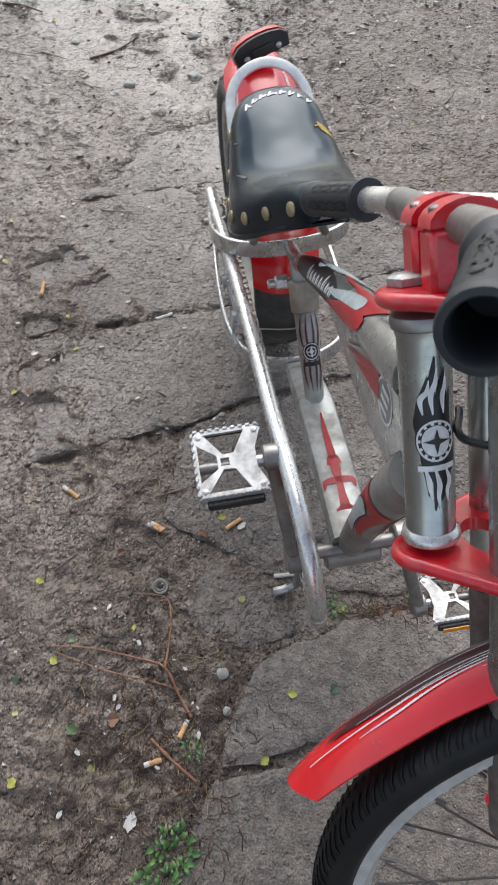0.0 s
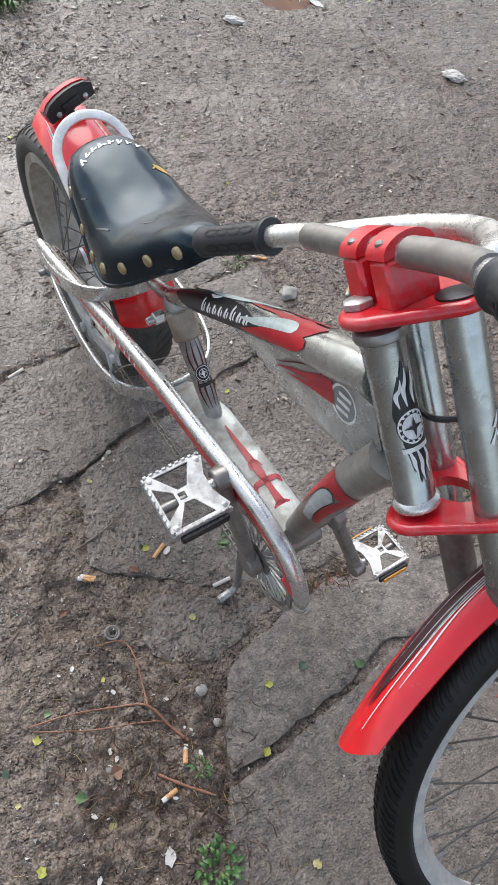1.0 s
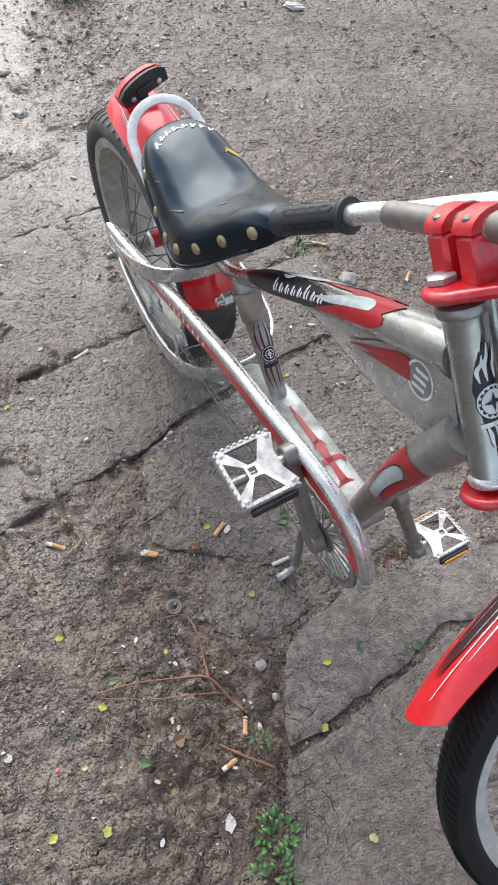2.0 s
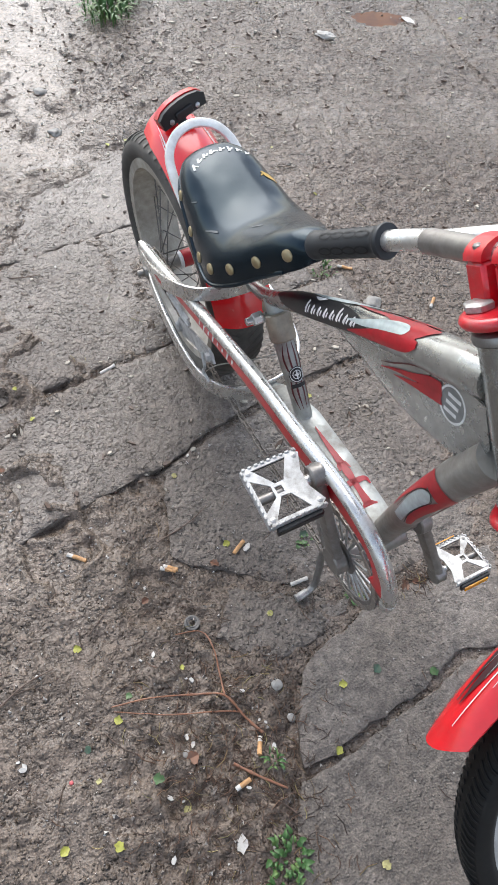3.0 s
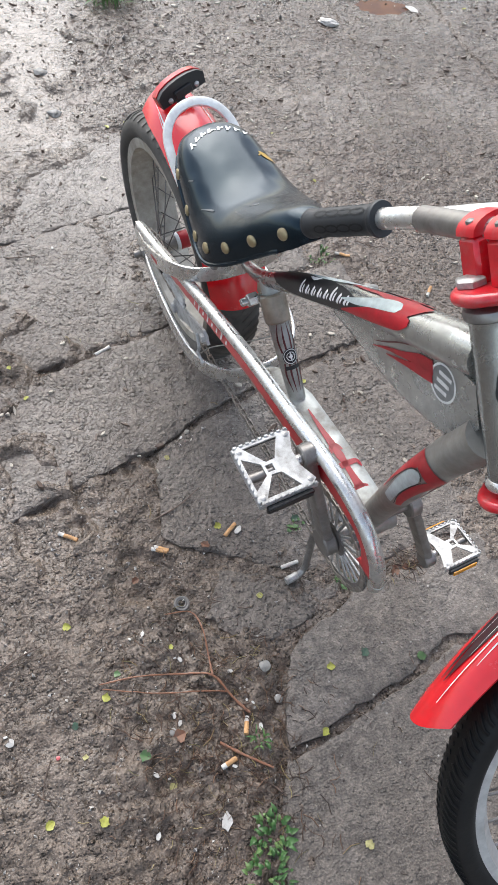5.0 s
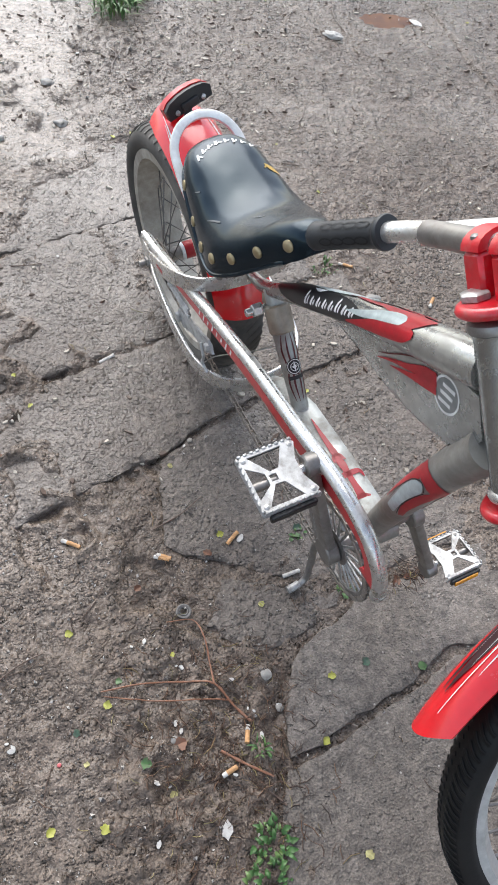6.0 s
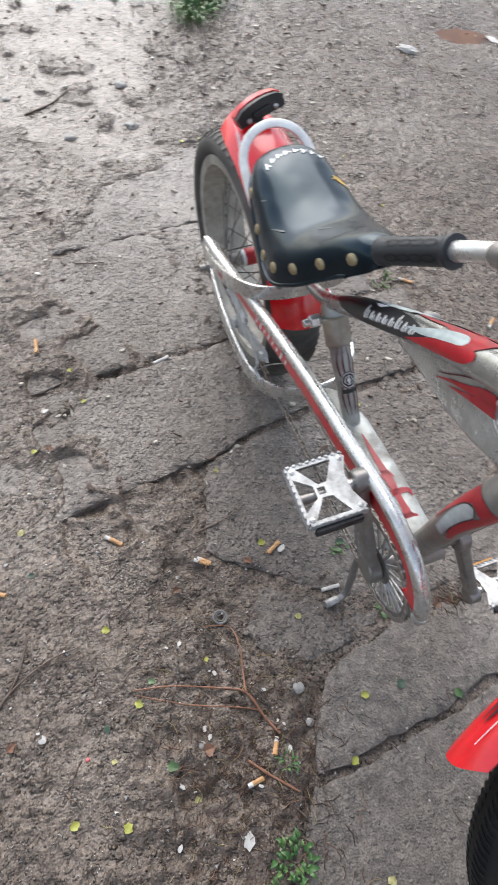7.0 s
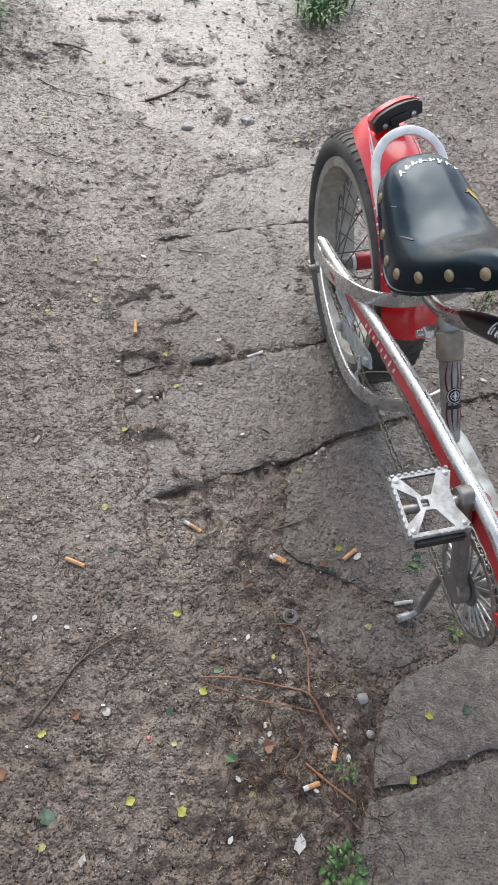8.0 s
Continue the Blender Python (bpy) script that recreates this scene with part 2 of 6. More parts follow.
def box_section(w, h, r):
    """A rectangle with rounded corners."""
    out = []
    for cx, cy, a0 in ((1, 1, 0), (-1, 1, 90), (-1, -1, 180), (1, -1, 270)):
        for s in range(3):
            a = radians(a0 + 45 * s)
            out.append((cx * (w / 2 - r) + r * math.cos(a), cy * (h / 2 - r) + r * math.sin(a)))
    return out


def tube(pts, r, n=14, smooth=8, up=(0, 0, 1)):
    line = spline(pts, smooth) if len(pts) > 2 and smooth > 1 else pts
    return sweep(line, round_section(r, n=n), up=up)


def lathe(profile, n=40, m=None):
    """Turns (radius, height) points about z."""
    verts, faces, k = [], [], len(profile)
    for i in range(n):
        a = 2 * math.pi * i / n
        verts += [Vector((r * math.cos(a), r * math.sin(a), h)) for r, h in profile]
    for i in range(n):
        j = (i + 1) % n
        faces += [(i * k + q, j * k + q, j * k + q + 1, i * k + q + 1) for q in range(k - 1)]
    if profile[0][0] > 1e-6 and profile[0] != profile[-1]:
        faces.append(tuple(i * k for i in range(n))[::-1])
    if profile[-1][0] > 1e-6 and profile[0] != profile[-1]:
        faces.append(tuple(i * k + k - 1 for i in range(n)))
    return moved((verts, faces), m) if m is not None else (verts, faces)


def rod(a, b, r, n=10, r2=None):
    a, b = Vector(a), Vector(b)
    m = Matrix.Translation(a) @ (b - a).to_track_quat("Z", "Y").to_matrix().to_4x4()
    h, r2 = (b - a).length, r if r2 is None else r2
    c = min(r, h) * 0.12
    return lathe([(r - c, 0), (r, c), (r2, h - c), (r2 - c, h)], n, m)


def block(size, m=None, bevel=0.002):
    """A box with bevelled edges about the origin."""
    x, y, z = (s / 2 for s in size)
    b = min(bevel, x * 0.45, y * 0.45, z * 0.45)
    ring = lambda e, h: [Vector(p) for p in ((x - e, y - b, h), (x - b, y - e, h), (b - x, y - e, h), (e - x, y - b, h), (e - x, b - y, h), (b - x, e - y, h), (x - b, e - y, h), (x - e, b - y, h))]
    verts = ring(b, -z) + ring(0, b - z) + ring(0, z - b) + ring(b, z)
    faces = [tuple(range(8))[::-1], tuple(range(24, 32))]
    for q in range(3):
        faces += [(q * 8 + i, q * 8 + (i + 1) % 8, q * 8 + 8 + (i + 1) % 8, q * 8 + 8 + i) for i in range(8)]
    return moved((verts, faces), m) if m is not None else (verts, faces)


def plate(outline, thick, m=None, hole=None):
    """A flat plate from an outline in x, y about z = 0; hole: an outline with as many points."""
    n, h = len(outline), thick / 2
    v = [Vector((x, y, -h)) for x, y in outline] + [Vector((x, y, h)) for x, y in outline]
    f = [(i, (i + 1) % n, n + (i + 1) % n, n + i) for i in range(n)]
    if hole is None:
        f += [tuple(range(n))[::-1], tuple(range(n, 2 * n))]
    else:
        v += [Vector((x, y, -h)) for x, y in hole] + [Vector((x, y, h)) for x, y in hole]
        for i in range(n):
            j = (i + 1) % n
            f += [(2 * n + j, 2 * n + i, 3 * n + i, 3 * n + j), (i, 2 * n + i, 2 * n + j, j), (n + j, 3 * n + j, 3 * n + i, n + i)]
    return moved((v, f), m) if m is not None else (v, f)


# ---- printed shapes, laid on a surface by a mapping from (across, along) to space ----
def strip(line, widths, place, n=6):
    pts = spline([(*p, w) for p, w in zip(line, widths)], n)
    v, f = [], []
    for i, (x, y, w) in enumerate(pts):
        a, b = pts[max(i - 1, 0)], pts[min(i + 1, len(pts) - 1)]
        d = np.array([b[0] - a[0], b[1] - a[1]])
        d = d / (np.linalg.norm(d) + 1e-9)
        for q in range(-3, 4):
            v.append(place(x - d[1] * w * q / 6, y + d[0] * w * q / 6))
    for i in range(len(pts) - 1):
        f += [(7 * i + q, 7 * i + q + 1, 7 * i + q + 8, 7 * i + q + 7) for q in range(6)]
    return v, f


def disc(cx, cy, rx, ry, place, inner=0.0, n=28, rings=4):
    v, f = [], []
    for k in range(rings + 1):
        e = inner + (1 - inner) * k / rings
        v += [place(cx + rx * e * math.cos(2 * math.pi * q / n), cy + ry * e * math.sin(2 * math.pi * q / n)) for q in range(n)]
    for k in range(rings):
        f += [(k * n + q, k * n + (q + 1) % n, k * n + n + (q + 1) % n, k * n + n + q) for q in range(n)]
    return v, f


def star(cx, cy, r, place, points=4, waist=0.28):
    v, f = [place(cx, cy)], []
    for q in range(points * 2):
        a = math.pi * q / points + math.pi / 2
        e = r if q % 2 == 0 else r * waist
        v.append(place(cx + e * math.cos(a), cy + e * math.sin(a)))
    f += [(0, 1 + q, 1 + (q + 1) % (points * 2)) for q in range(points * 2)]
    return v, f


def bars(cx, cy, count, step, w, h, place, lean=0.3, jitter=0.0):
    """A row of slanted bars that stands in for a line of writing along y."""
    rnd, out = random.Random(count), []
    for k in range(count):
        y = cy + (k - (count - 1) / 2) * step
        hh = h * (1 + jitter * rnd.uniform(-1, 1))
        out.append(strip([(cx - hh / 2, y - lean * hh / 2), (cx + hh / 2, y + lean * hh / 2)], [w, w], place, 3))
    return joined(*out)


def on_rod(a, b, r, turn=0.0, lift=0.0006):
    """Mapping onto a round tube from a to b: across is the arc, along the way from a; turn 0 faces up or, for steep tubes, ahead."""
    a, b = Vector(a), Vector(b)
    d = (b - a).normalized()
    ref = Vector((0, 0, 1)) if abs(d.z) < 0.75 else Vector((1, 0, 0))
    out = (ref - d * ref.dot(d)).normalized()
    side = d.cross(out)

    def place(x, y):
        t = x / r + turn
        return a + d * y + (out * math.cos(t) + side * math.sin(t)) * (r + lift)
    return place


# ---- ground ----
def lattice(px, py, seed):
    """Smooth value noise on arrays."""
    ix, iy = np.floor(px).astype(int), np.floor(py).astype(int)
    fx, fy = px - ix, py - iy
    fx, fy = fx * fx * (3 - 2 * fx), fy * fy * (3 - 2 * fy)

    def h(a, b):
        n = (a * 374761393 + b * 668265263 + seed * 1442695041) & 0x7FFFFFFF
        n = ((n ^ (n >> 13)) * 1274126177) & 0x7FFFFFFF
        return ((n ^ (n >> 16)) & 0xFFFF) / 65535.0
    return (h(ix, iy) * (1 - fx) + h(ix + 1, iy) * fx) * (1 - fy) + (h(ix, iy + 1) * (1 - fx) + h(ix + 1, iy + 1) * fx) * fy


def rough_field(x, y, size, octaves, seed, gain=0.5):
    out, amp, tot = 0, 1.0, 0
    for o in range(octaves):
        out = out + amp * lattice(x / size * 2 ** o + 31.7 * o, y / size * 2 ** o + 17.3 * o, seed + o)
        tot, amp = tot + amp, amp * gain
    return out / tot - 0.5


def step(a, b, v):
    t = np.clip((v - a) / (b - a), 0, 1)
    return t * t * (3 - 2 * t)


# the line along which mud covers the slabs' left side, as x for each y
EDGE_Y = [-0.9, -0.33, -0.2, -0.1, 0.0, 0.1, 0.2, 0.34, 0.5, 0.65, 0.87, 1.1, 1.3, 1.6, 2.1, 3.0]
EDGE_X = [0.07, 0.095, 0.125, 0.11, -0.02, -0.08, -0.16, -0.22, -0.22, -0.28, -0.32, -0.2, 0.0, 0.2, 0.3, 0.4]
GROOVE_Y, GROOVE_X = [1.2, 1.576, 1.69, 1.887, 2.124, 2.6], [1.21, 1.15, 1.129, 1.123, 1.10, 1.07]
PRINTS = [(-0.205, 0.145, 0.05, 0.075, 0.3), (-0.05, 0.055, 0.045, 0.06, 0.2), (-0.32, 0.64, 0.06, 0.05, 0.4), (-0.30, 0.47, 0.045, 0.06, 0.1), (-0.27, 0.37, 0.05, 0.04, 0.2), (-0.23, 0.27, 0.045, 0.06, 0.5), (-0.19, 0.58, 0.03, 0.045, 0.6)]


def wetness(x, y):
    """How far the mud is soaked: a broad shallow hollow behind the rear wheel, broken by lumps, and damp streaks elsewhere."""
    n = rough_field(x, y, 0.14, 3, 61)
    left = np.interp(y, [1.0, 1.26, 1.46, 1.74, 2.1, 2.7], [-0.35, -0.5, -0.65, -0.8, -0.95, -1.0])
    right = np.interp(y, [1.0, 1.1, 1.3, 1.76, 2.1, 2.7], [-0.2, -0.12, -0.06, -0.04, -0.1, -0.12])
    core = step(-0.05, 0.12, x - left + 0.22 * n) * step(-0.03, 0.09, right - x + 0.16 * n) * step(0.98, 1.3, y + 0.3 * n) * step(3.2, 2.6, y)
    lumps = 1 - 0.5 * step(0.10, 0.24, rough_field(x, y, 0.075, 3, 71))
    damp = 0.35 * step(0.02, 0.2, rough_field(x, y, 0.2, 3, 83))
    sheen = 0.62 * step(0.45, 1.05, y + 0.5 * n) * step(-1.0, -0.75, x + 0.2 * n) * step(0.30, -0.05, x - 0.1 * n) * step(3.2, 2.6, y) * (0.55 + 0.45 * lumps)
    return np.clip(np.maximum(np.maximum(core * lumps, damp), sheen), 0, 1)


def dark_earth(x, y):
    """Share of darker brown: rotted litter in a band beside the bare slabs and in the gap between them; random patches
    and the far right ground.
    """
    n = rough_field(x, y, 0.09, 3, 91)
    edge = np.interp(y, [-0.9, -0.35, -0.26, -0.18, -0.09, -0.04, 0.02], [0.06, 0.10, 0.105, 0.125, 0.15, 0.18, 0.26])
    band = step(-0.17, -0.04, x - edge + 0.14 * n) * step(0.05, 0.01, x - edge) * step(0.03, -0.05, y)
    gap = np.exp(-((y - (-0.008 + 0.2 * (x - 0.30))) / 0.016) ** 2) * step(0.2, 0.27, x) * step(0.6, 0.5, x)
    # random darker patches, and darker brown over the far right
    far = 0.5 * step(0.12, 0.25, rough_field(x, y, 0.3, 3, 97)) + 0.55 * step(0.10, 0.42, x + 0.25 * n) * step(0.45, 0.8, y + 0.2 * n)
    return np.clip(np.maximum(np.maximum(band * (0.75 + 1.2 * n), gap), far), 0, 1)


def mud_height(x, y):
    edge = np.interp(y, EDGE_Y, EDGE_X) + 0.13 * rough_field(x, y, 0.11, 3, 5)
    inside = step(-0.03, 0.04, x - edge) * (1 - step(0.46, 0.60, x + 0.12 * rough_field(x, y, 0.2, 2, 9) + 0.35 * np.clip(y - 0.7, 0, 1)))
    inside = np.where(y < 0.0, step(-0.02, 0.02, x - edge), inside)
    churn = np.clip(0.5 + 1.6 * rough_field(x, y, 0.22, 2, 41), 0.15, 1.2)
    calm = (0.5 + 0.5 * step(0.3, -0.1, x)) * (1 - 0.4 * step(0.9, 1.4, y) * step(0.0, 0.25, x))
    lumps = 0.014 * rough_field(x, y, 0.085, 3, 1, 0.5) + (0.022 * rough_field(x, y, 0.030, 2, 2, 0.55) + 0.013 * rough_field(x, y, 0.0125, 1, 3)) * churn
    z = 0.0058 + lumps * calm
    for px, py, rx, ry, turn in PRINTS:
        c, s = math.cos(turn), math.sin(turn)
        dx, dy = ((x - px) * c + (y - py) * s) / rx, (-(x - px) * s + (y - py) * c) / ry
        d = np.sqrt(dx * dx + dy * dy) + 1.6 * rough_field(x, y, 0.05, 3, 11)
        z = z - 0.013 * step(1.05, 0.75, d) * (0.8 + rough_field(x, y, 0.06, 2, 23)) + 0.008 * np.exp(-((d - 1.2) / 0.18) ** 2) * np.clip(0.4 + 3 * rough_field(x, y, 0.07, 2, 29), 0, 1)
    hollow = step(0.4, 0.9, wetness(x, y))
    z = z * (1 - 0.72 * hollow) - 0.0030 * hollow
    z = z - 0.012 * np.exp(-((x - np.interp(y, GROOVE_Y, GROOVE_X)) / 0.008) ** 2) * step(1.45, 1.55, y)
    pud = np.exp(-(((x - 0.93) / 0.12) ** 2 + ((y - 1.99) / 0.075) ** 2))
    z = z - 0.016 * pud
    return z - inside * (0.0115 - 0.004 * rough_field(x, y, 0.05, 2, 47))


def axis_steps(lo, hi, fine, far):
    mid = list(np.arange(lo, hi, fine))
    out, d, e = [], fine, hi
    while e < far:
        out.append(e)
        d *= 1.35
        e += d
    out.append(far)
    pre, d, e = [], fine, lo
    while e > -far:
        d *= 1.35
        e -= d
        pre.append(max(e, -far))
    return np.array(pre[::-1] + mid + out)


gx, gy = axis_steps(-1.05, 1.45, 0.0044, 400), axis_steps(-0.6, 2.25, 0.0044, 400)
X, Y = np.meshgrid(gx, gy)
Z = mud_height(X, Y)
fade = step(0.45, 0.03, np.maximum(np.abs(X - 0.2) - 1.25, np.abs(Y - 0.825) - 1.425))
Z = Z * fade
nx, ny = len(gx), len(gy)
gverts = np.stack([X.ravel(), Y.ravel(), Z.ravel()], 1)
idx = np.arange(nx * ny).reshape(ny, nx)
quads = np.stack([idx[:-1, :-1].ravel(), idx[:-1, 1:].ravel(), idx[1:, 1:].ravel(), idx[1:, :-1].ravel()], 1)
gme = bpy.data.meshes.new("ground")
gme.from_pydata(gverts.tolist(), [], quads.tolist())
gme.shade_smooth()
soak = gme.attributes.new("wetness", "FLOAT", "POINT")
rot = gme.attributes.new("dark_earth", "FLOAT", "POINT")
rot.data.foreach_set("value", (dark_earth(X, Y) * fade).ravel().astype(np.float32))
soak.data.foreach_set("value", (wetness(X, Y) * fade).ravel().astype(np.float32))
gme.materials.append(MUD)
ground = tagged(new("ground", gme), "wet trodden brown mud with footprints and grit", "ground", kind="structure")


# ---- concrete slabs, bedded in the mud ----
pavement = tagged(new("pavement"), "old broken concrete slabs, wet and dirty, half covered with mud", "pavement", kind="structure")


def slab(outline, top, seed, tilt=(0.0, 0.0), fine=0.008, bare=False):
    """A slab with a chipped outline, an uneven face and sides that go down into the earth."""
    rnd = np.random.default_rng(seed)
    line = []
    for (ax, ay), (bx, by) in zip(outline, outline[1:] + outline[:1]):
        n = max(2, int(math.hypot(bx - ax, by - ay) / 0.012))
        for k in range(n):
            t = k / n
            x, y = ax + (bx - ax) * t, ay + (by - ay) * t
            line.append((x + rnd.normal(0, 0.0014) + 0.02 * float(rough_field(np.array(x), np.array(y), 0.06, 3, seed)) + 0.011 * float(rough_field(np.array(x), np.array(y), 0.022, 2, seed + 3)), y + rnd.normal(0, 0.0014) + 0.02 * float(rough_field(np.array(x), np.array(y), 0.06, 3, seed + 50)) + 0.011 * float(rough_field(np.array(x), np.array(y), 0.022, 2, seed + 53))))
    bm = bmesh.new()
    cx, cy = np.mean([p[0] for p in line]), np.mean([p[1] for p in line])
    rim = [bm.verts.new((x, y, 0)) for x, y in line]
    face = bm.faces.new(rim)
    bmesh.ops.triangulate(bm, faces=[face])
    x0, x1, y0, y1 = min(p[0] for p in line), max(p[0] for p in line), min(p[1] for p in line), max(p[1] for p in line)
    for axis, lo, hi in ((0, x0, x1), (1, y0, y1)):
        for v in np.arange(lo + fine * 2, hi, fine * 2.2):
            no = (1, 0, 0) if axis == 0 else (0, 1, 0)
            co = (v, 0, 0) if axis == 0 else (0, v, 0)
            bmesh.ops.bisect_plane(bm, geom=bm.verts[:] + bm.edges[:] + bm.faces[:], plane_co=co, plane_no=no)
    bmesh.ops.dissolve_degenerate(bm, dist=0.0004, edges=bm.edges[:])
    vs = bm.verts[:]
    xs, ys = np.array([v.co.x for v in vs]), np.array([v.co.y for v in vs])
    zs = top + tilt[0] * (xs - cx) + tilt[1] * (ys - cy) + 0.004 * rough_field(xs, ys, 0.12, 3, seed + 7) + 0.0022 * rough_field(xs, ys, 0.018, 2, seed + 9)
    for v, z in zip(vs, zs):
        v.co.z = z - (0.0022 if v.is_boundary else 0)
    edge = [e for e in bm.edges if e.is_boundary]
    made = bmesh.ops.extrude_edge_only(bm, edges=edge)["geom"]
    for v in made:
        if isinstance(v, bmesh.types.BMVert):
            v.co.z -= 0.035
    bmesh.ops.recalc_face_normals(bm, faces=bm.faces)
    me = bpy.data.meshes.new("concrete_slab")
    bm.to_mesh(me)
    bm.free()
    at = np.zeros(len(me.vertices) * 3, np.float32)
    me.vertices.foreach_get("co", at)
    me.attributes.new("wetness", "FLOAT", "POINT").data.foreach_set("value", wetness(at[0::3].astype(float), at[1::3].astype(float)).astype(np.float32))
    me.shade_smooth()
    me.set_sharp_from_angle(angle=radians(50))
    me.materials.append(CLEAN_CONCRETE if bare else CONCRETE)
    ob = new("concrete_slab", me)
    ob.parent = pavement
    return ob


slab([(-0.62, 0.745), (-0.32, 0.862), (0.02, 1.0), (0.20, 1.075), (0.18, 1.34), (-0.12, 1.28), (-0.5, 1.16)], -0.001, 11)
slab([(-0.5, 0.40), (-0.2, 0.512), (0.06, 0.62), (0.40, 0.765), (0.30, 1.105), (0.02, 0.99), (-0.32, 0.852), (-0.55, 0.755)], 0.001, 12)
slab([(-0.45, 0.07), (-0.2, 0.214), (0.0, 0.312), (0.146, 0.402), (0.335, 0.487), (0.50, 0.553), (0.47, 0.78), (0.06, 0.607), (-0.2, 0.498), (-0.45, 0.395)], 0.0025, 13)
slab([(-0.02, 0.12), (0.0, 0.302), (0.15, 0.388), (0.335, 0.470), (0.58, 0.575), (0.66, 0.2), (0.50, 0.07), (0.35, 0.03), (0.20, 0.03), (0.10, 0.06)], -0.0012, 14)
slab([(0.035, -0.03), (0.07, 0.045), (0.19, 0.02), (0.27, 0.005), (0.205, -0.047), (0.13, -0.075), (0.08, -0.07)], -0.0008, 15)
slab([(0.286, -0.020), (0.205, -0.066), (0.158, -0.108), (0.140, -0.165), (0.128, -0.245), (0.182, -0.232), (0.236, -0.200), (0.287, -0.178), (0.349, -0.157), (0.397, -0.128), (0.450, -0.117), (0.60, -0.09), (0.9, 0.0), (0.85, 0.16), (0.55, 0.055), (0.40, 0.015)], 0.004, 16, bare=True)
slab([(0.118, -0.262), (0.184, -0.243), (0.240, -0.212), (0.289, -0.190), (0.351, -0.169), (0.400, -0.140), (0.452, -0.129), (0.60, -0.10), (0.9, -0.01), (1.0, -0.5), (0.8, -0.85), (0.06, -0.85), (0.085, -0.45), (0.098, -0.326)], 0.003, 17, bare=True)

# the puddles
WATER, wnt, wb = node_mat("shallow_water")
wb.inputs["Base Color"].default_value = (0.10, 0.086, 0.073, 1)
wb.inputs["Roughness"].default_value = 0.05
wb.inputs["IOR"].default_value = 1.33
ripple = texture(wnt, 28, 2, 0.5)
bump(wnt, wb, ripple.outputs["Fac"], 0.05, 0.002)
BROWN_WATER, bnt, bb = node_mat("muddy_water")
stir = texture(bnt, 12, 4, 0.6)
bnt.links.new(ramp(bnt, stir.outputs["Fac"], [(0.35, (0.075, 0.024, 0.004)), (0.65, (0.15, 0.056, 0.01))]).outputs["Color"], bb.inputs["Base Color"])
bb.inputs["Roughness"].default_value = 0.06
bb.inputs["Specular IOR Level"].default_value = 0.14


def puddle(name, outline, z, material, label):
    line = spline([*outline, outline[0]], 5)[:-1]
    ob = part(name, ([(x, y, z) for x, y in line] + [(x, y, z - 0.03) for x, y in line], [tuple(range(len(line))), tuple(range(len(line), 2 * len(line)))[::-1]] + [(i, (i + 1) % len(line), len(line) + (i + 1) % len(line), len(line) + i) for i in range(len(line))]), material)
    return tagged(ob, label, "puddle", kind="structure")


puddle("water", [(-1.15, 1.1), (-0.75, 0.85), (-0.4, 0.95), (-0.2, 1.2), (0.0, 1.45), (0.1, 1.9), (0.1, 2.6), (-1.2, 2.6)], -0.0036, WATER, "thin film of rain water on mud")
puddle("water", [(0.80, 1.955), (0.86, 2.03), (0.96, 2.075), (1.05, 2.04), (1.06, 1.98), (0.99, 1.925), (0.89, 1.905)], -0.0035, BROWN_WATER, "small brown puddle reflecting the sky")


# ---- the bicycle, in its own axes: x ahead, y to its left, z up; it leans on its stand ----
bike = new("bicycle")
tagged(bike, "red and silver chopper bicycle, muddy, leaning on its kickstand", "bicycle")
bike.matrix_world = Matrix(((0.26572, 0.95956, -0.0929, 0.1031), (-0.96405, 0.26449, -0.02561, 0.6154), (0.0, 0.09637, 0.99535, 0.0), (0, 0, 0, 1)))

HUB = Vector((0.0, 0, 0.222))
BB = Vector((0.650, 0, 0.246))
LOW, TOP = Vector((0.79, 0, 0.585)), Vector((0.70, 0, 0.71))


